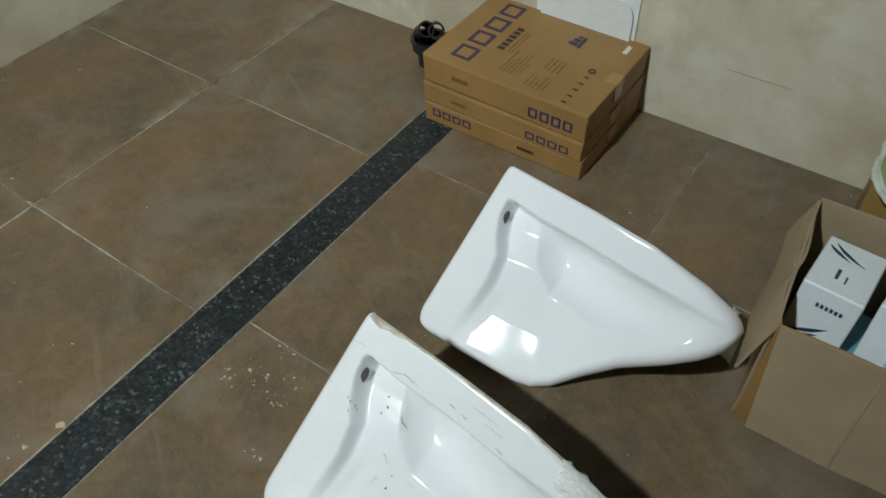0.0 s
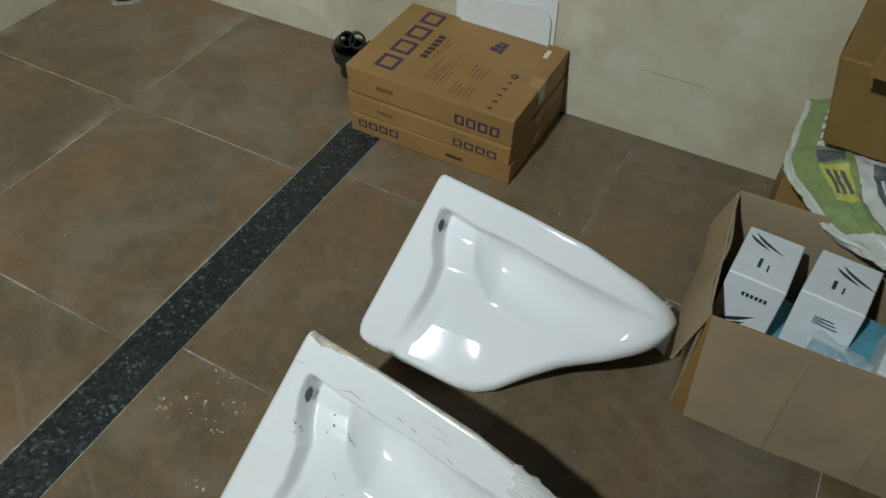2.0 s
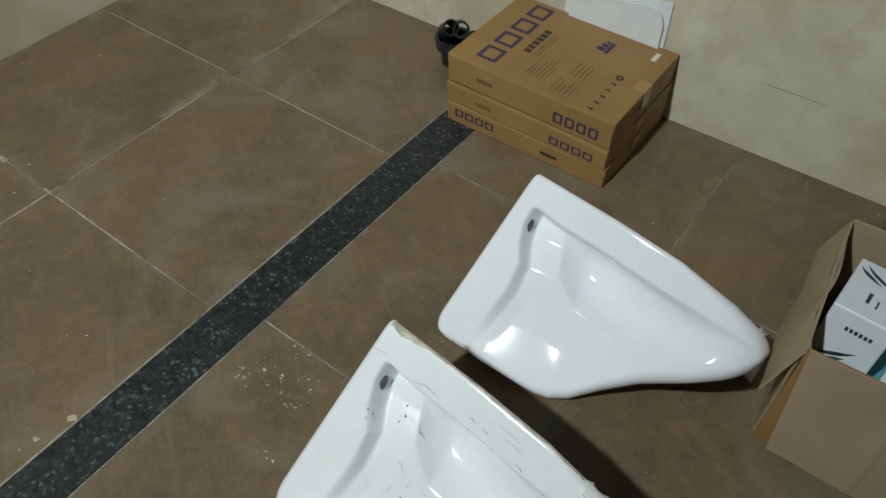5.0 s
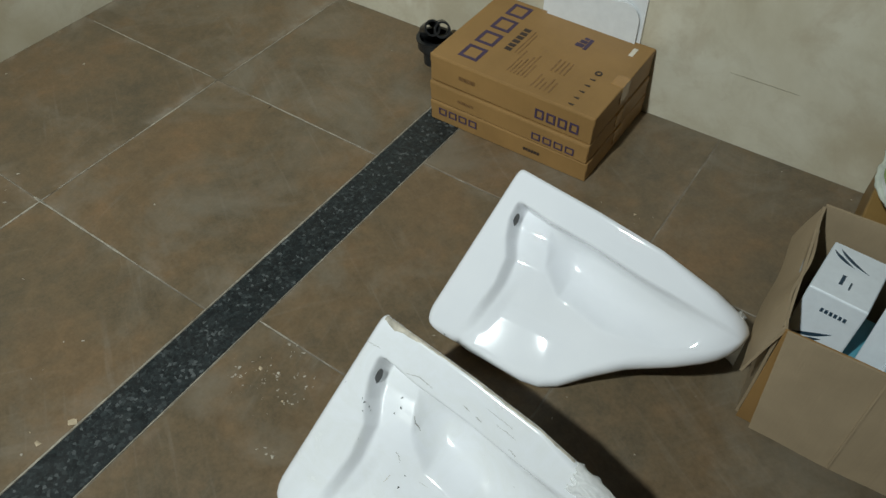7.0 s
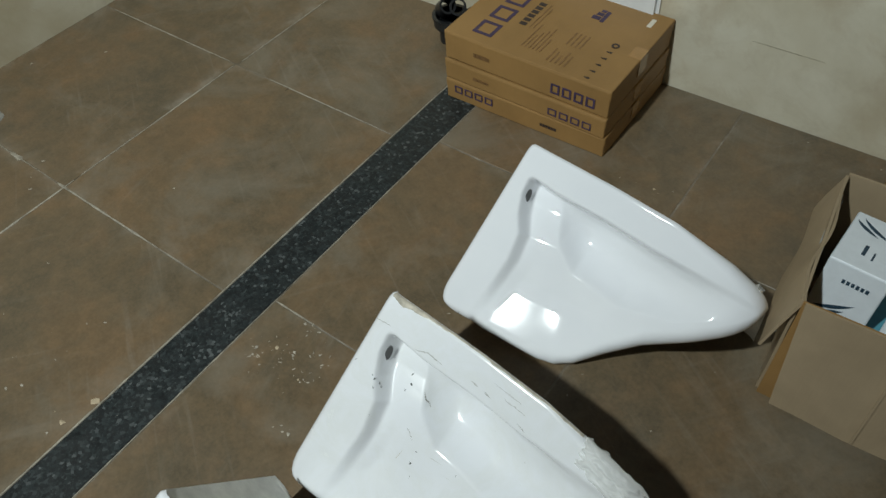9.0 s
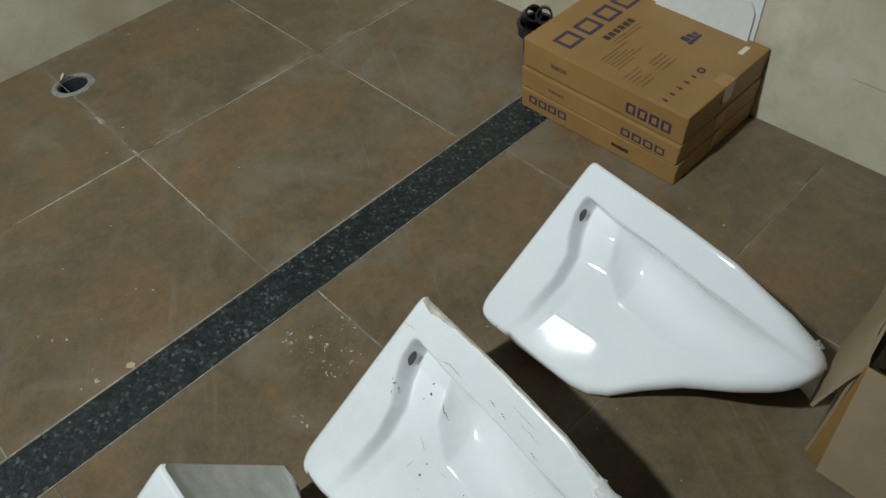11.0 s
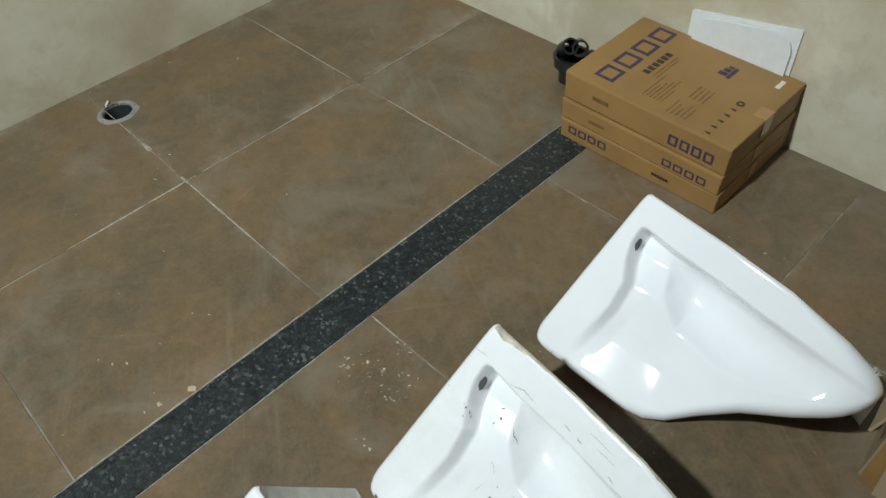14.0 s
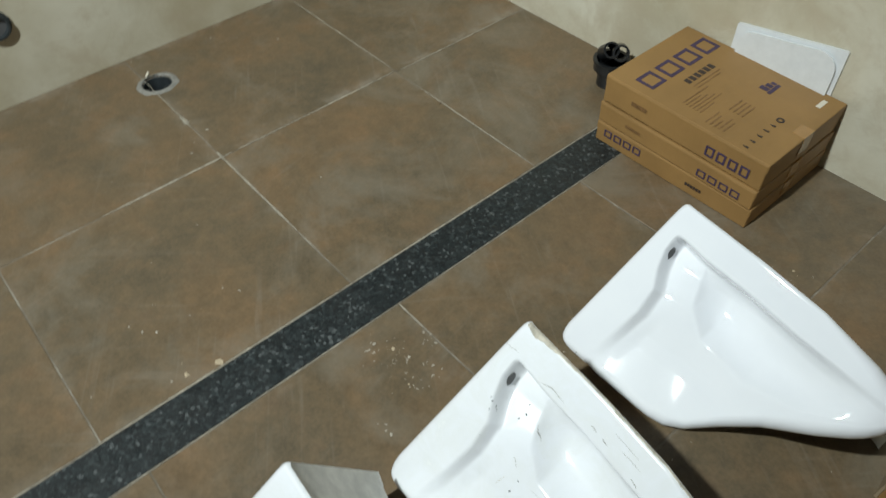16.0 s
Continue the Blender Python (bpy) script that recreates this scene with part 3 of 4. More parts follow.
urinal(LIE_FAR, CERAMIC, "clean glossy white ceramic urinal lying on its side")
second = urinal(LIE_MID, DUSTY, "scratched dusty white ceramic urinal lying on its side")
urinal(LIE_NEAR, DUSTY, "white ceramic urinal lying on its side, pale back showing", 0.42)

# ---- flat seat-cover cartons ----


def print_bars(parent, name, rects, m, material, label=""):
    """Flat printed marks: rectangles (x0, y0, x1, y1) on the plane m."""
    bm = bmesh.new()
    for x0, y0, x1, y1 in rects:
        box_bm(x0, y0, 0.0, x1, y1, 0.0006, bm=bm)
    bmesh.ops.transform(bm, matrix=m, verts=bm.verts)
    return part(name, bm, material, parent, label)


def ring_marks(parent, name, x, y, w, h, n, m, material, label="", gap=0.24, bold=0.17):
    """n plain hollow blocks in a row, one mesh each, for a printed mark."""
    pitch = w / (n - gap)
    for k in range(n):
        x0, x1 = x + k * pitch, x + k * pitch + pitch * (1 - gap)
        b = bold * h
        bm = bmesh.new()
        rows = []
        for q, z in ((0.0, 0.0), (0.0, 0.0006), (b, 0.0006), (b, 0.0)):
            pts = [(x0 + q, y + q), (x1 - q, y + q), (x1 - q, y + h - q), (x0 + q, y + h - q)]
            rows.append([bm.verts.new((a, c, z)) for a, c in pts])
        for i in range(4):
            for j in range(4):
                bm.faces.new((rows[i][j], rows[i][(j + 1) % 4], rows[(i + 1) % 4][(j + 1) % 4], rows[(i + 1) % 4][j]))
        bmesh.ops.transform(bm, matrix=m, verts=bm.verts)
        part(name, bm, material, parent, label)


def block_word(x, y, w, h, n, gap=0.22):
    """n plain blocks in a row, for a word mark."""
    step_x = w / (n - gap)
    return [(x + k * step_x, y, x + k * step_x + step_x * (1 - gap), y + h) for k in range(n)]


def flat_carton(m, w, d, h, label, top_print, flip):
    """A flat printed carton of a seat lid."""
    ob = thing("flat_carton", m, label, "carton", "stacked flat cartons")
    body = part("body", box_bm(0, 0, 0, w, d, h - 0.003, 0.003, 2), CARD, ob)
    lid = part("lid", box_bm(-0.002, 0.0008, h - 0.026, w + 0.0015, d + 0.001, h, 0.003, 2), CARD, ob, "lid flap with worn edges")
    part("tape", box_bm(w - 0.03, d * 0.42, h - 0.0002, w + 0.0022, d * 0.55, h + 0.0006, bm=box_bm(w + 0.0012, d * 0.42, h * 0.35, w + 0.0024, d * 0.55, h)), TAPE, ob, "strip of clear packing tape")
    front = Matrix.Translation((0, -0.0022, 0)) @ pose(0, 0, 0, 90, 0, 0)
    at_x, at_y = (w * 0.70, h * 0.20) if flip else (w * 0.06, h * 0.42)
    ring_marks(body, "word_mark", at_x - (w * 0.03 if flip else 0), at_y, w * 0.255, h * 0.36, 4, front, PURPLE, "faded purple block mark")
    print_bars(body, "small_print", block_word(w * (0.19 if flip else 0.62), h * 0.42, w * 0.10, h * 0.14, 6), front, FAINTINK if flip else BLACKINK)
    if top_print:
        top = Matrix.Translation((0, 0, h + 0.0003))
        side = top @ pose(0.115, 0.045, 0, 0, 0, 90)
        ring_marks(lid, "word_mark", -0.012, -0.002, 0.285, 0.056, 4, side, PURPLE, "purple printed block mark")
        print_bars(lid, "model_mark", block_word(0.075, -0.048, 0.110, 0.019, 6, 0.3), side, BLACKINK)
        print_bars(lid, "fine_print", [(0.075, -0.062 - 0.010 * k, 0.075 + 0.11 - 0.012 * (k % 2), -0.059 - 0.010 * k) for k in range(2)], side, FAINTINK)
        print_bars(lid, "address_print", [(0.0, -0.085 - 0.010 * k, 0.10 - 0.014 * ((k * 3) % 4), -0.0815 - 0.010 * k) for k in range(6)], side, FAINTINK)
        print_bars(lid, "corner_print", [(-0.02, -0.165 - 0.012 * k, 0.035 - 0.01 * (k % 3), -0.161 - 0.012 * k) for k in range(5)] + [(0.06, -0.175 - 0.012 * k, 0.115, -0.171 - 0.012 * k) for k in range(4)], side, FAINTINK)
        print_bars(lid, "blue_emblem", [(0.185, -0.205, 0.235, -0.195), (0.19, -0.193, 0.205, -0.17), (0.209, -0.193, 0.222, -0.175), (0.226, -0.193, 0.236, -0.18)], side, PURPLE, "small purple emblem")
        for k in range(5):
            x = -0.03 + k * 0.028
            bm = prism_bm([(x, -0.283), (x + 0.006, -0.283), (x + 0.006, -0.275), (x + 0.0045, -0.275), (x + 0.0045, -0.269), (x + 0.0015, -0.269), (x + 0.0015, -0.275), (x, -0.275)], 0, 0.0006)
            bmesh.ops.transform(bm, matrix=side, verts=bm.verts)
            part("care_mark", bm, BLACKINK, lid)
        part("round_mark", tube_bm(0.010, 0.005, 0, 0.0007, 20, m=side @ Matrix.Translation((0.115, -0.277, 0))), BLACKINK, lid)
        print_bars(lid, "white_label", [(0.225, -0.315, 0.262, -0.303)], side, LABEL, "small white paper label")
    return ob


BW, BD = 0.468, 0.338
flat_carton(pose(0.033, 0.808, 0.001, 0, 0, 0.2), BW, BD, 0.060, "brown printed flat carton at the bottom of the stack", False, False)
flat_carton(pose(0.033, 0.808, 0.0655, 0, 0.45, -0.3), BW - 0.002, BD, 0.057, "brown printed flat carton in the middle of the stack", False, True)
flat_carton(pose(0.036, 0.809, 0.1290, 0, 1.1, 0.3), BW - 0.004, BD - 0.002, 0.078, "brown printed flat carton with purple block marks on top", True, True)

# White seat lids standing between the cartons and the wall


def white_sheet(name, x0, x1, z1, y, slope, radius, material, label, category):
    """An upright flat sheet with rounded upper corners, its upper edge rising to one side."""
    w = x1 - x0
    pts = [(0, 0), (w, 0)]
    for cx, a0 in ((w - radius, 0), (radius, 90)):
        pts += [(cx + radius * math.cos(radians(a0 + 15 * k)), z1 - radius + slope * (cx / w - 0.5) + radius * math.sin(radians(a0 + 15 * k))) for k in range(7)]
    bm = prism_bm(pts, -0.003, 0.003)
    ob = tagged(part(name, bm, material), label, category)
    ob.matrix_world = pose(x0, y, 0.002, 90, 0, 0)
    return ob


white_sheet("white_board", 0.172, 0.456, 0.297, 1.1485, 0.045, 0.006, WHITEPLASTIC, "flat white board with square corners against the wall", "board")
white_sheet("seat_lid", 0.190, 0.446, 0.287, 1.1385, 0.042, 0.045, WHITEPLASTIC, "glossy white toilet seat lid leaning behind the cartons", "seat lid")

# Black drain trap fitting
trap = thing("drain_trap", pose(-0.112, 1.030, 0, 0, 0, 20) @ Matrix.Scale(0.96, 4), "black plastic drain trap fitting beside the cartons", "pipe fitting")
part("base_pipe", tube_bm(0.036, 0.030, 0.0, 0.06), BLACKPLASTIC, trap, smooth=False)
part("hopper", tube_bm(0.052, 0.046, 0.055, 0.085, bm=tube_bm(0.044, 0.032, 0.045, 0.06)), BLACKPLASTIC, trap)
part("rim", tube_bm(0.056, 0.045, 0.082, 0.088), BLACKPLASTIC, trap)
for k, (dx, dy, a) in enumerate(((-0.014, 0.0, 50), (0.02, 0.012, 62))):
    part("elbow", tube_bm(0.025, 0.019, -0.03, 0.03, m=pose(dx, dy, 0.108, a, 10 - 30 * k, 30)), BLACKPLASTIC, trap)

# ---- open carton with fittings ----
CW, CD, CH = 0.62, 0.318, 0.283
carton = thing("open_carton", pose(1.041, 0.404, 0.001, 0, 0, 1.5), "open brown cardboard carton full of white fitting boxes", "carton")
TH = 0.005
part("base", box_bm(0, 0, 0, CW, CD, TH), CARD_PALE, carton)
part("front_panel", sheet_bm([(0, 0, 0), (CW, 0, 0), (CW, 0, CH), (0, 0, CH)], -TH, 12, 0.003, 2), CARD, carton)
part("rear_panel", sheet_bm([(-0.019, CD, 0), (CW, CD, 0), (CW, CD, CH), (-0.019, CD, CH)], TH, 12, 0.004, 5), CARD_PALE, carton)
part("left_panel", sheet_bm([(0, TH, 0), (-0.019, CD - TH, 0), (-0.019, CD - TH, CH), (0, TH, CH)], TH, 10, 0.003, 7), CARD_PALE, carton)
part("right_panel", sheet_bm([(CW, TH, 0), (CW, CD - TH, 0), (CW, CD - TH, CH), (CW, TH, CH)], -TH, 10, 0.003, 9), CARD_PALE, carton)
front_flap = part("front_flap", sheet_bm([(0.004, -0.002, CH), (CW, -0.002, CH), (CW, -0.036, 0.035), (0.026, -0.030, 0.026)], TH, 14, 0.006, 11), CARD_PALE, carton, "pale flap folded down outside")
for x, wide in ((0.160, 0.0035), (0.312, 0.0025)):
    part("crease", sheet_bm([(x, -0.0045, CH - 0.012), (x + wide, -0.0045, CH - 0.012), (x + wide + 0.004, -0.0395, 0.036), (x + 0.004, -0.0395, 0.036)], 0.0035, 10, 0.002, 11), CARD_PALE, front_flap, "pressed crease across the flap")
part("left_flap", sheet_bm([(-0.001, 0.0, CH), (-0.021, CD - 0.005, CH), (-0.042, CD - 0.020, 0.195), (-0.040, -0.018, 0.155)], TH, 14, 0.017, 13), CARD_PALE, carton, "creased flap folded outwards")


def fitting_box(m, w, d, h, label, marks):
    ob = thing("fitting_box", m, label, "small box", "fitting boxes")
    body = part("body", box_bm(0, 0, 0, w, d, h - 0.001, 0.0025, 2), WHITECARD, ob)
    lid = part("lid", box_bm(0.001, 0.001, h - 0.003, w - 0.001, d - 0.001, h, 0.0012, 1), WHITECARD, ob)
    top = Matrix.Translation((0, 0, h + 0.0003))

    def swoosh(mm, size, name, holder, bold=0.11):
        bm = bmesh.new()
        for off, ln in ((0.0, 1.0), (0.24, 0.72)):
            pts = []
            for k in range(13):
                t = k / 12
                pts.append((size * (t * ln + off * 0.35), size * (0.55 * t * t * ln - off * 0.85) + size * bold * math.sin(math.pi * t)))
            for k in range(12, -1, -1):
                t = k / 12
                pts.append((size * (t * ln + off * 0.35), size * (0.55 * t * t * ln - off * 0.85) - size * 0.02 * math.sin(math.pi * t)))
            pts.pop(13)
            pts.pop()
            prism_bm(pts, 0, 0.0005, bm)
        bmesh.ops.transform(bm, matrix=mm, verts=bm.verts)
        part(name, bm, NAVY, holder, "dark swoosh mark")

    if "top" in marks:
        at = (0.42, 0.80) if "label" in marks else (0.15, 0.9)
        swoosh(top @ pose(w * at[0], d * at[1], 0, 0, 0, -62), min(w, d) * 0.62, "swoosh", lid)
        print_bars(lid, "small_print", [(w * 0.38, d * 0.25, w * 0.44, d * 0.44), (w * 0.55, d * 0.22, w * 0.58, d * 0.36)], top, NAVY)
    if "front" in marks:
        front = Matrix.Translation((0, -0.0006, 0)) @ pose(0, 0, 0, 90, 0, 0)
        swoosh(front @ pose(w * 0.12, h * 0.30, 0, 0, 0, 0), w * 0.6, "swoosh", body, 0.14)
        print_bars(body, "word_bar", block_word(w * 0.34, h * 0.74, w * 0.44, h * 0.055, 6, 0.35), front, NAVY)
    if "label" in marks:
        front = Matrix.Translation((0, -0.0006, 0)) @ pose(0, 0, 0, 90, 0, 0)
        print_bars(body, "code_label", [(w * 0.35 + 0.003 * k, h * 0.60, w * 0.35 + 0.003 * k + 0.0015, h * 0.72) for k in range(5)], front, NAVY)
        print_bars(body, "fine_print", [(w * 0.48, h * (0.60 + 0.05 * k), w * (0.75 - 0.05 * k), h * (0.62 + 0.05 * k)) for k in range(3)], front, BAGGREY)
    return ob


fitting_box(pose(1.044, 0.510, 0.115, -6, 0, -4), 0.100, 0.146, 0.158, "white fitting box with dark swoosh, upright in the carton", ("top", "front"))
fitting_box(pose(1.170, 0.530, 0.125, -8, -3, -8), 0.106, 0.142, 0.140, "white fitting box with code label, tilted in the carton", ("top", "label"))
fitting_box(pose(1.298, 0.446, 0.105, 0, 3, -8), 0.115, 0.135, 0.150, "white fitting box with dark swoosh near the carton side", ("top",))
for k, (x, y, z, w, d, h, rz) in enumerate(((1.200, 0.455, 0.05, 0.13, 0.19, 0.13, -14), (1.09, 0.47, 0.01, 0.20, 0.20, 0.10, -4), (1.33, 0.45, 0.006, 0.26, 0.22, 0.095, -3))):
    ob = thing("teal_box", pose(x, y, z, 0, 0, rz), "pale teal board box under the white boxes", "small box", "teal boxes")
    part("body", box_bm(0, 0, 0, w, d, h, 0.002, 1), TEAL, ob)
for k in range(3):
    ob = thing("flat_board", pose(1.0230 + 0.0040 * k, 0.535, 0.012, 0, 0, 3), "grey board sheet on edge inside the carton", "board", "board sheets")
    part("sheet", box_bm(0, 0, 0, 0.002, 0.16, 0.258 - 0.012 * k, 0.0005, 1), mat_simple("grey_board", (0.33, 0.36, 0.38), 0.5), ob)
leaflet = thing("printed_leaflet", pose(1.36, 0.60, 0.20, 4, 6, -10), "bright printed leaflet in the carton", "leaflet")
part("sheet", box_bm(0, 0, 0, 0.15, 0.07, 0.002), NAVY, leaflet)
part("red_patch", box_bm(0.0, 0.045, 0.002, 0.04, 0.07, 0.003), RED, leaflet)
part("blue_patch", box_bm(0.05, 0.045, 0.002, 0.10, 0.068, 0.003), BLUE, leaflet)
part("white_patch", box_bm(0.05, 0.01, 0.002, 0.14, 0.035, 0.003), WHITECARD, leaflet)
ring = thing("chrome_flange", pose(1.362, 0.588, 0.208, 12, 8, 0), "round chrome wall flange in the carton", "flange")
part("cup", tube_bm(0.030, 0.022, 0, 0.018), CHROME, ring)
part("dome", disc_bm(0.0225, 0.002, 0.008), CHROME, ring)

# Clear plastic bag lying between the boxes


def crumpled(name, m, w, d, h, material, label, category, seed, n=26):
    bm = bmesh.new()
    grid = []
    for i in range(n + 1):
        row = []
        for j in range(n + 1):
            u, v = i / n - 0.5, j / n - 0.5
            edge = max(0.0, 1 - (2 * max(abs(u), abs(v))) ** 3)
            p = Vector((u * 9 + seed, v * 9, seed))
            z = h * edge * (0.35 + 1.0 * abs(noise.noise(p * 0.5)) + 0.35 * abs(noise.noise(p * 1.1)))
            row.append(bm.verts.new((u * w * (1 + 0.2 * noise.noise(p)), v * d * (1 + 0.25 * noise.noise(p * 0.7)), z)))
        grid.append(row)
    for i in range(n):
        for j in range(n):
            bm.faces.new((grid[i][j], grid[i + 1][j], grid[i + 1][j + 1], grid[i][j + 1]))
    ob = tagged(part(name, bm, material, smooth=True), label, category)
    ob.matrix_world = m
    return ob


crumpled("plastic_bag", pose(1.265, 0.472, 0.185, 20, 0, -20), 0.13, 0.10, 0.035, BAGGIE, "crumpled clear plastic bag between the fitting boxes", "plastic bag", 2.0)
crumpled("plastic_bag", pose(1.345, 0.475, 0.20, 10, 0, 40), 0.07, 0.05, 0.03, BAGGIE, "crumpled clear plastic bag between the fitting boxes", "plastic bag", 6.0)

# ---- rear carton, bag of mortar, cartons on it ----


def closed_carton(m, w, d, h, label, material):
    ob = thing("closed_carton", m, label, "carton", "stored cartons")
    part("body", box_bm(0, 0, 0, w, d, h, 0.004, 2), material, ob)
    for a in (0.0, 0.5):
        part("top_flap", box_bm(0.002, d * a + 0.002, h, w - 0.002, d * (a + 0.5) - 0.002, h + 0.004, 0.0015, 1), material, ob)
    return ob


closed_carton(pose(1.083, 0.748, 0.001, 0, 0, 0), 0.60, 0.40, 0.19, "brown cardboard carton under a bag against the wall", CARD_DARK)


def mortar_bag(m):
    """A filled woven bag: pillow form with a sagging surface and pinched ends."""
    ob = thing("mortar_bag", m, "white and green woven bag of mortar lying on a carton", "bag")
    W, D, T = 0.66, 0.44, 0.115
    n, mm = 64, 48

    def surf(u, v, up):
        a = max(0.0, 1 - abs(2 * u - 1) ** 3.4) ** 0.55
        b = max(0.0, 1 - abs(2 * v - 1) ** 3.0) ** 0.5
        p = Vector((u * 5.0, v * 4.0, 1.7 if up else 5.2))
        wrinkle = 0.013 * noise.noise(p * 1.4) + 0.011 * (0.3 - abs(noise.noise(p * 3.1))) + 0.006 * (0.3 - abs(noise.noise(p * 7.5)))
        z = T * (0.5 + (0.5 if up else -0.5) * a * b) + wrinkle * (0.4 + a * b)
        x = W * (u + 0.012 * noise.noise(Vector((u * 3, v * 5, 9))))
        x += 0.17 * max(0.0, 1 - v / 0.5) ** 1.5 * max(0.0, 1 - u / 0.6) + 0.012
        y = D * (v + 0.02 * noise.noise(Vector((u * 4, v * 2, 3))))
        y += 0.06 * u * max(0.0, 1 - v / 0.6)
        y += 0.05 * max(0.0, 1 - u / 0.16) ** 2 * max(0.0, 1 - v / 0.2) ** 2
        # the front hem hangs over the open carton, the left end droops
        z -= 0.012 * step((0.12 - u) / 0.12)
        return Vector((x, y, z))

    def patch(u0, u1, v0, v1, k, off, name, material, label=""):
        k, off = 2 * k, off + 0.002
        bm = bmesh.new()
        g = [[bm.verts.new(surf(u0 + (u1 - u0) * i / k, v0 + (v1 - v0) * j / k, True) + Vector((0, 0, off))) for j in range(k + 1)] for i in range(k + 1)]
        for i in range(k):
            for j in range(k):
                bm.faces.new((g[i][j], g[i + 1][j], g[i + 1][j + 1], g[i][j + 1]))
        return part(name, bm, material, ob, label, smooth=True)

    bm = bmesh.new()
    for up in (True, False):
        g = [[bm.verts.new(surf(i / n, j / mm, up)) for j in range(mm + 1)] for i in range(n + 1)]
        for i in range(n):
            for j in range(mm):
                bm.faces.new((g[i][j], g[i + 1][j], g[i + 1][j + 1], g[i][j + 1]))
    bmesh.ops.remove_doubles(bm, verts=bm.verts, dist=0.002)
    part("sack", bm, BAGWHITE, ob, smooth=True)
    # gathered rolled hem along the front and the left end
    line = [(0.0, 0.97 - 0.97 * k / 40) for k in range(40)] + [(k / 70, 0.0) for k in range(71)]
    bm = bmesh.new()
    rings = []
    for k, (u, v) in enumerate(line):
        p = surf(u, v, True)
        q = surf(*line[min(k + 1, len(line) - 1)], True)
        o = surf(*line[max(k - 1, 0)], True)
        along = (q - o).normalized()
        side = along.cross(Vector((0, 0, 1))).normalized()
        rad = (0.006 if k < 40 else 0.010) + (0.003 if k < 40 else 0.006) * noise.noise((k * 0.55, 0.0, 7.0)) + 0.003 * noise.noise((k * 1.7, 3.0, 0.0))
        rings.append([bm.verts.new(p + side * (rad * 1.25 * math.cos(a * math.pi / 4)) + Vector((0, 0, rad * 0.8 * math.sin(a * math.pi / 4) + 0.003 * noise.noise((k * 0.9, a * 0.8, 2.0))))) for a in range(8)])
    for g0, g1 in zip(rings, rings[1:]):
        for a in range(8):
            bm.faces.new((g0[a], g1[a], g1[(a + 1) % 8], g0[(a + 1) % 8]))
    part("hem", bm, BAGHEM, ob, "crumpled translucent white hem", smooth=True)
    patch(0.006, 0.150, 0.08, 0.97, 24, 0.0022, "green_band", BAGGREEN, "green printed band")
    patch(0.195, 0.270, 0.20, 0.42, 12, 0.0025, "grey_square", BAGGREY, "grey printed square")
    patch(0.280, 0.62, 0.20, 0.42, 16, 0.0025, "yellow_panel", BAGYELLOW, "yellow printed panel")
    patch(0.290, 0.62, 0.22, 0.29, 16, 0.0040, "grey_bar", BAGGREY)
    for k in range(5):
        patch(0.292 + 0.048 * k, 0.328 + 0.048 * k, 0.315, 0.37, 4, 0.0040, "print_block", BAGGREY)
    patch(0.06, 0.125, 0.42, 0.50, 8, 0.0040, "grey_patch", BAGGREY)
    patch(0.055, 0.13, 0.22, 0.40, 10, 0.0040, "yellow_patch", BAGYELLOW)
    for k in range(3):
        patch(0.064 + 0.02 * k, 0.076 + 0.02 * k, 0.25, 0.37, 6, 0.0055, "print_block", BAGGREY)
    for k in range(5):
        patch(0.055, 0.10, 0.53 + 0.065 * k, 0.577 + 0.065 * k, 4, 0.0040, "pale_block", BAGWHITE)
    for k in range(3):
        patch(0.208 + 0.020 * k, 0.219 + 0.020 * k, 0.26, 0.34, 4, 0.0042, "pale_block", BAGWHITE)
    return ob


mortar_bag(pose(1.064, 0.655, 0.218, 2, 0, 0))

upper = thing("closed_carton", pose(1.117, 0.860, 0.345, 0, 0, -4), "brown cardboard carton lying on the mortar bag", "carton", "stored cartons")
bm = box_bm(0, 0, 0, 0.55, 0.29, 0.18, 0.005, 2)
for v in bm.verts:
    if v.co.x < 0.02:
        v.co.x -= 0.034 * v.co.z / 0.18
part("body", bm, CARD_DARK, upper)
part("side_panel", sheet_bm([(-0.002, 0.004, 0.006), (-0.002, 0.286, 0.006), (-0.036, 0.286, 0.176), (-0.036, 0.004, 0.174)], -0.003, 8, 0.003, 3), CARD_DARK, upper, "side panel bulging outwards")
top = thing("closed_carton", pose(1.134, 0.812, 0.530, 0, 0, -4), "brown cardboard carton with open flap on the pile", "carton", "stored cartons")
part("body", box_bm(0.0, 0.0, 0, 0.5, 0.30, 0.22, 0.004, 2), CARD_DARK, top)
part("front_flap", sheet_bm([(0, -0.001, 0.21), (0.5, -0.001, 0.21), (0.5, -0.022, 0.010), (-0.004, -0.020, 0.012)], 0.004, 8, 0.006, 4), CARD_DARK, top, "bent lower flap")

# ---- small things on the floor ----


def chip_bm(rnd, size, bm, x, y):
    pts = []
    turn, slim = rnd.uniform(0, math.pi), rnd.choice((0.3, 0.45, 0.8))
    for k in range(9):
        v = Vector((rnd.gauss(0, 1), rnd.gauss(0, 1), rnd.gauss(0, 0.6))).normalized() * size * rnd.uniform(0.6, 1.2)
        v.y *= slim
        v.x, v.y = v.x * math.cos(turn) - v.y * math.sin(turn), v.x * math.sin(turn) + v.y * math.cos(turn)
        pts.append(bm.verts.new((x + v.x, y + v.y, max(0.0003, v.z * 0.22 + size * 0.12))))
    bmesh.ops.convex_hull(bm, input=pts)


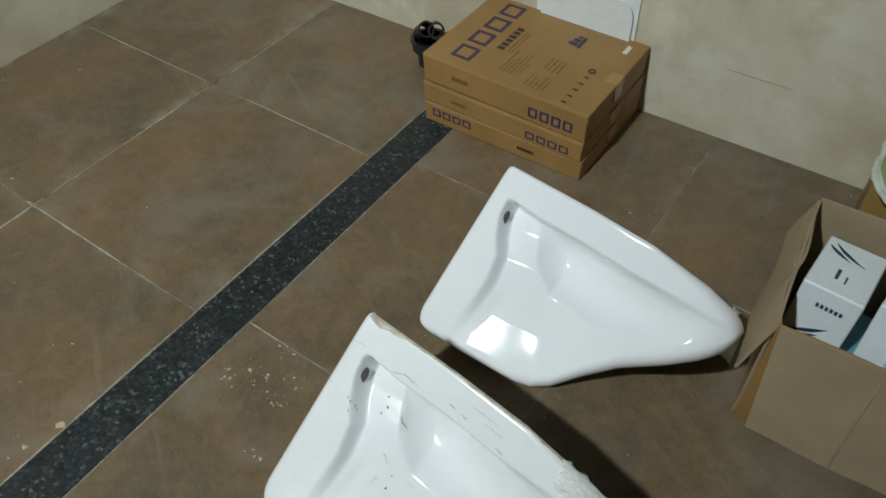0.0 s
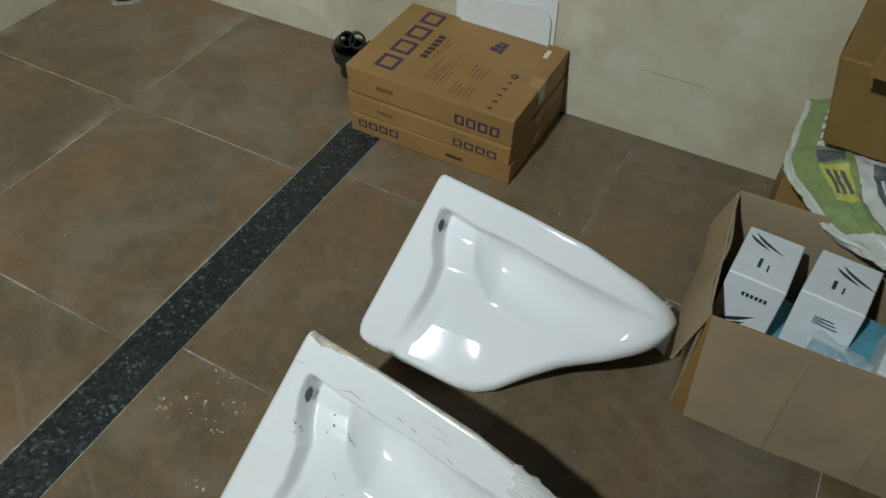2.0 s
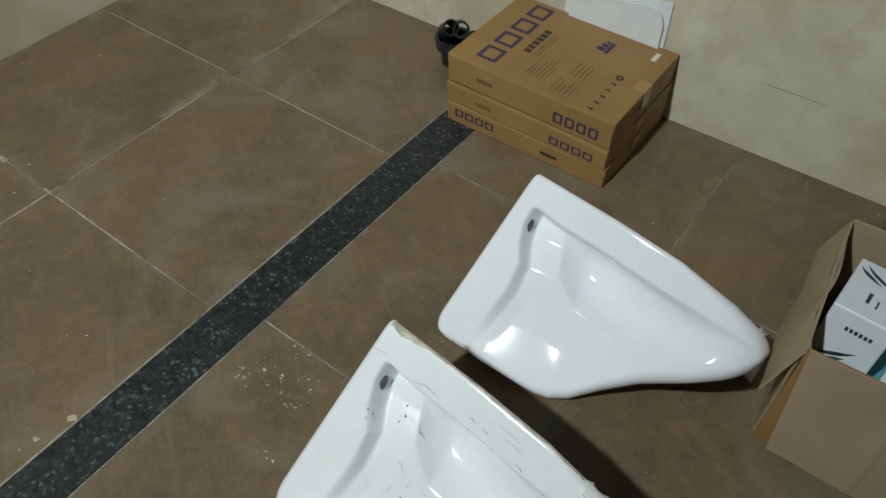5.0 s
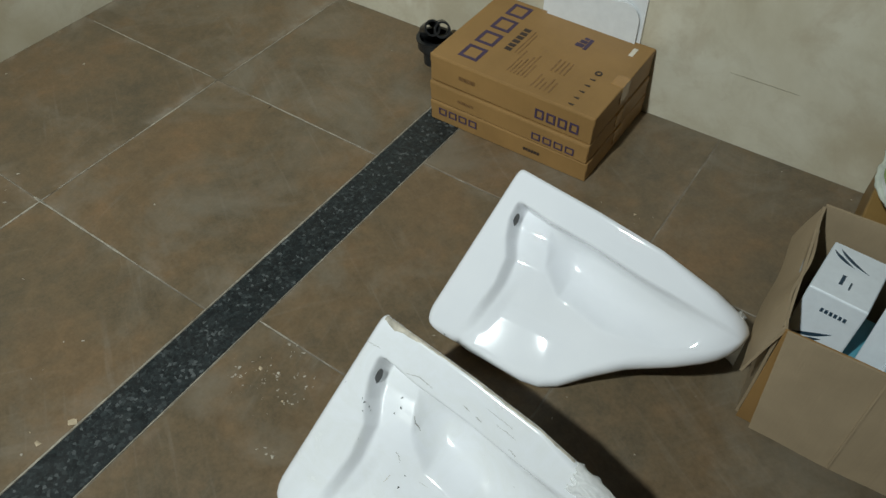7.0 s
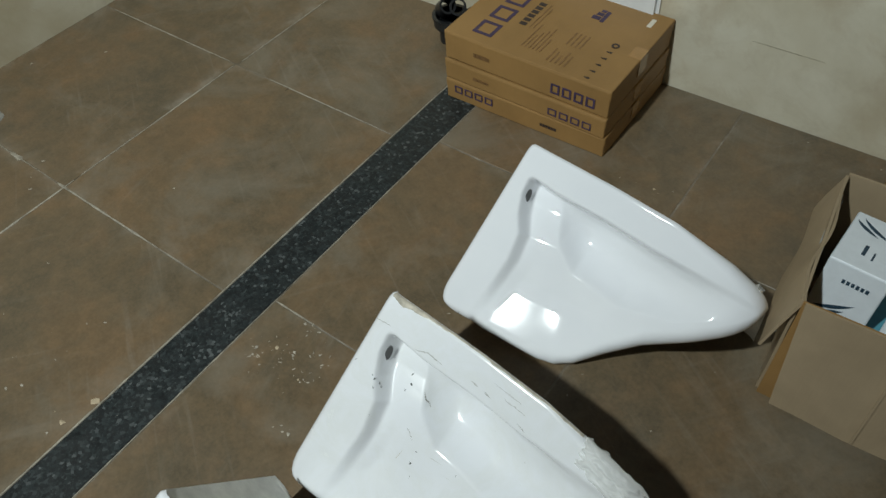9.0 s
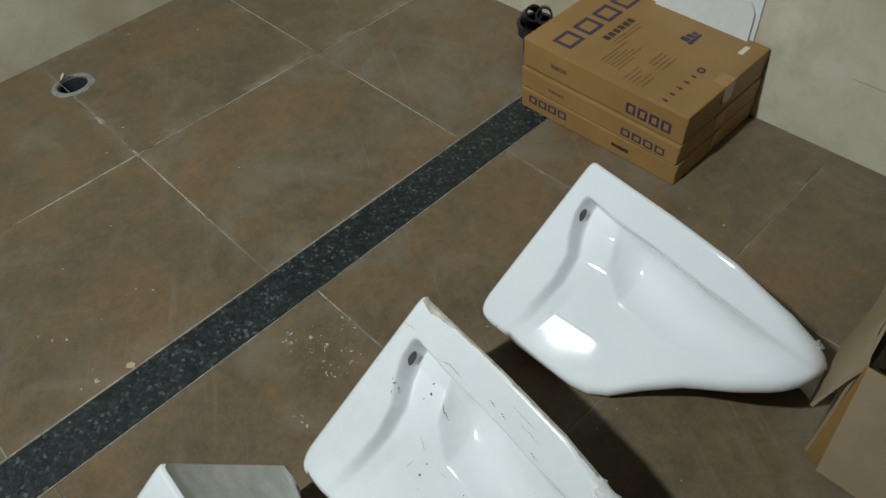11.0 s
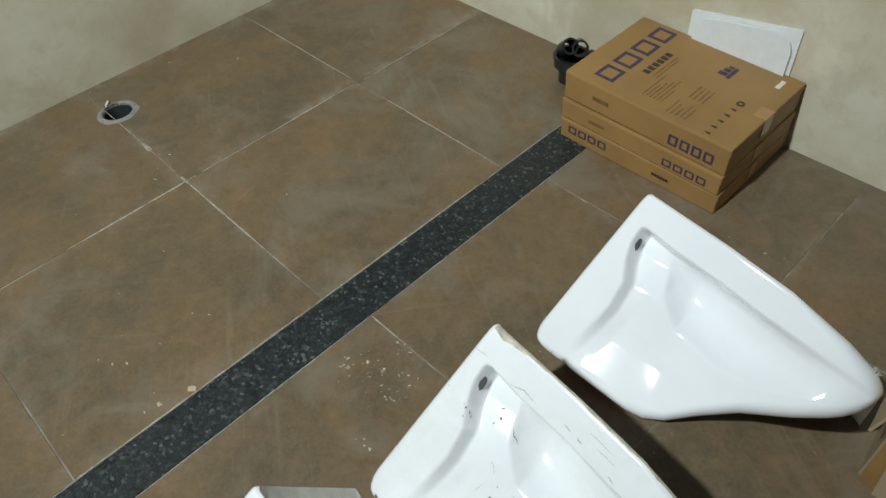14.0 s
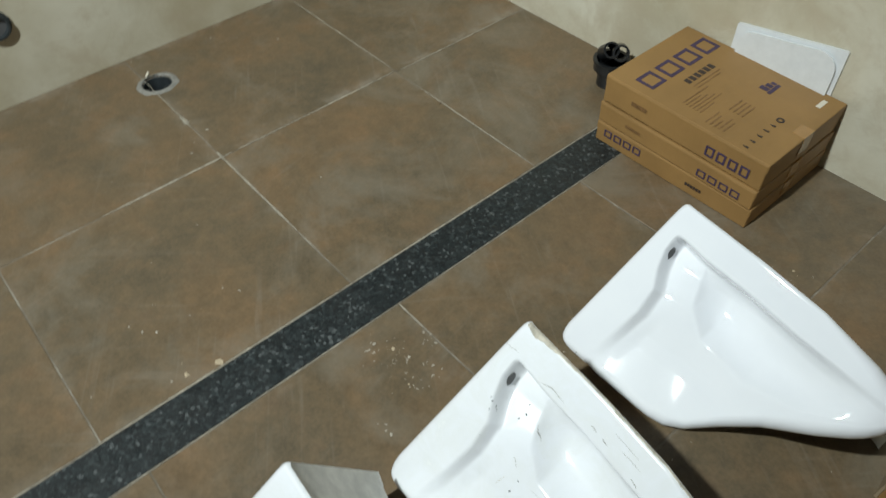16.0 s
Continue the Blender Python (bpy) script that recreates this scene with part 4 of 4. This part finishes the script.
rnd = random.Random(5)
bm = bmesh.new()
for cx, cy, sx, sy, n in ((0.175, -0.075, 0.020, 0.013, 15), (0.230, -0.042, 0.016, 0.012, 16), (0.256, 0.035, 0.018, 0.008, 8), (0.305, -0.01, 0.018, 0.022, 10), (0.31, -0.062, 0.012, 0.010, 8), (0.353, -0.163, 0.012, 0.012, 5), (0.63, 0.76, 0.05, 0.05, 8), (0.24, -0.06, 0.05, 0.04, 26), (-0.2, -0.35, 0.15, 0.12, 14), (0.6, 0.15, 0.25, 0.12, 12), (-0.5, 0.3, 0.5, 0.4, 14), (1.1, 1.05, 0.1, 0.06, 8), (0.75, -0.05, 0.2, 0.2, 14)):
    for k in range(n):
        chip_bm(rnd, rnd.choice((0.0008, 0.0010, 0.0014, 0.0020, 0.0030) if n > 20 else (0.0012, 0.0020, 0.0030, 0.0042, 0.0056)), bm, rnd.gauss(cx, sx), rnd.gauss(cy, sy))
tagged(part("cement_crumbs", bm, CRUMB), "pale crumbs of cement scattered on the floor tiles", "debris", kind="stuff")
for k, (x, y, s) in enumerate(((-0.003, -0.336, 0.012), (-0.021, -0.400, 0.010), (-0.055, -0.395, 0.004), (0.30, -0.07, 0.005), (0.655, 0.778, 0.0045), (0.668, 0.772, 0.003), (0.86, 0.02, 0.008), (0.212, -0.04, 0.006), (1.10, 1.12, 0.006))):
    bm = bmesh.new()
    chip_bm(random.Random(20 + k), s, bm, 0, 0)
    ob = tagged(part("cement_chip", bm, CHIP), "small pale chip of plaster on the floor", "debris", "chips")
    ob.location = (x, y, 0)
bm = bmesh.new()
chip_bm(random.Random(40), 0.007, bm, 0, 0)
ob = tagged(part("dark_chip", bm, BLACKINK), "small dark scrap on the floor tiles", "debris")
ob.location, ob.scale = (-0.373, 0.590, 0), (0.5, 1.9, 1)


# ---- wrapping scraps and dirt on the urinals ----


def on_urinal(lie, s, c, lift=0.002):
    ex, en = lie[1].normalized(), lie[3].normalized()
    return Matrix.Translation(lie[0] + moulded(lie, s, c, lift)) @ Matrix((ex, en.cross(ex), en)).transposed().to_4x4()


crumpled("plastic_wrap", on_urinal(LIE_MID, 0.510, 0.290, -0.001) @ pose(0, 0, 0, 0, 0, -18), 0.105, 0.050, 0.012, WRAP, "torn cloudy plastic wrap stuck on the urinal rim", "plastic wrap", 4.0, 34)


def edge_band(ob, lie):
    """Dried plaster dust along the urinal's back edge, with a ragged border."""
    bm = bmesh.new()
    rows = []
    for i in range(91):
        s = 0.066 + 0.388 * i / 90
        far = interp(s, FAR_S, FAR_C)
        wide = 0.0018 + 0.010 * max(0.0, 1 - abs(i - 6) / 12) + 0.003 * noise.noise((s * 40, 0.3, 0.0)) + 0.0012 * noise.noise((s * 190, 2.0, 0.0))
        row = []
        for k in range(6):
            c = far - max(0.002, wide) * k / 5
            lump = 0.0012 + 0.0016 * abs(noise.noise((s * 90, c * 90, 1.0))) * (k < 5)
            row.append(bm.verts.new(moulded(lie, s, c, lump if k < 5 else 0.0)))
        rows.append(row)
    for a, b in zip(rows, rows[1:]):
        for k in range(5):
            bm.faces.new((a[k], b[k], b[k + 1], a[k + 1]))
    part("plaster_edge", bm, EDGEDUST, ob, "dried beige plaster along the back edge", smooth=True)


def scratch(ob, lie, points, wide, name="scratch", material=None, label="thin brown scratch", seed=0.0):
    """A thin ragged line on the glaze through a few (s, c) points, thickest in its middle."""
    bm = bmesh.new()
    rows = []
    xs = [k / (len(points) - 1) for k in range(len(points))]
    n = 28
    for k in range(n + 1):
        s = interp(k / n, xs, [p[0] for p in points]) + 0.0012 * noise.noise((k * 0.6, seed, 0.0))
        c = interp(k / n, xs, [p[1] for p in points]) + 0.0016 * noise.noise((k * 0.5, seed, 5.0))
        w = 0.55 * wide * (0.25 + math.sin(math.pi * (k + 0.3) / (n + 0.6))) * (0.6 + 0.8 * abs(noise.noise((k * 0.8, seed, 9.0))))
        rows.append([bm.verts.new(moulded(lie, s, c + o, 0.0007)) for o in (-w, w)])
    for a, b in zip(rows, rows[1:]):
        bm.faces.new((a[0], b[0], b[1], a[1]))
    part(name, bm, material or SCRATCH, ob, label)


edge_band(second, LIE_MID)
for k, (points, wide) in enumerate((
        (((0.144, 0.308), (0.169, 0.314), (0.199, 0.309)), 0.0009),
        (((0.174, 0.240), (0.182, 0.231), (0.195, 0.222)), 0.0012),
        (((0.177, 0.179), (0.186, 0.174), (0.193, 0.165)), 0.0007),
        (((0.040, 0.320), (0.085, 0.322)), 0.0006),
        (((0.258, 0.311), (0.272, 0.308)), 0.0010),
        (((0.284, 0.306), (0.298, 0.303)), 0.0009),
        (((0.356, 0.290), (0.372, 0.285)), 0.0009),
        (((0.295, 0.325), (0.350, 0.318)), 0.0005),
        (((0.320, 0.312), (0.362, 0.307)), 0.0005))):
    scratch(second, LIE_MID, points, wide, seed=2.3 * k)
scratch(second, LIE_MID, ((0.186, 0.142), (0.180, 0.124)), 0.0022, "smear", EDGEDUST, "pale plaster smear", 40.0)
crumpled("plastic_wrap", on_urinal(LIE_FAR, 0.562, 0.286, 0.0) @ pose(0, 0, 0, 0, 0, -30), 0.016, 0.010, 0.009, WRAP, "small scrap of plastic wrap on the urinal rim", "plastic wrap", 7.0, 18)
SPECKS = [(LIE_FAR, 0.060, 0.004, 0.0055)] + [(LIE_MID, s0, c0, size) for s0, c0, size in (
    (0.090, 0.237, 0.0030), (0.096, 0.232, 0.0034), (0.103, 0.228, 0.0030), (0.108, 0.221, 0.0026), (0.100, 0.220, 0.0024),
    (0.139, 0.254, 0.0042), (0.147, 0.240, 0.0034), (0.141, 0.228, 0.0026), (0.114, 0.175, 0.0024), (0.209, 0.151, 0.0030),
    (0.208, 0.130, 0.0034), (0.097, 0.264, 0.0030), (0.047, 0.245, 0.0022), (0.217, 0.109, 0.0026), (0.292, 0.153, 0.0024))]
for lie, s0, c0, size in SPECKS:
    bm = bmesh.new()
    chip_bm(random.Random(int(s0 * 1000 + c0 * 7000)), size, bm, 0, 0)
    ob = tagged(part("dirt_speck", bm, PIPEGREY), "dark speck of dirt stuck on the urinal glaze", "dirt", "dirt specks")
    ob.matrix_world = on_urinal(lie, s0, c0, 0.0) @ Matrix.Diagonal((0.7, 1.3, 0.3, 1))
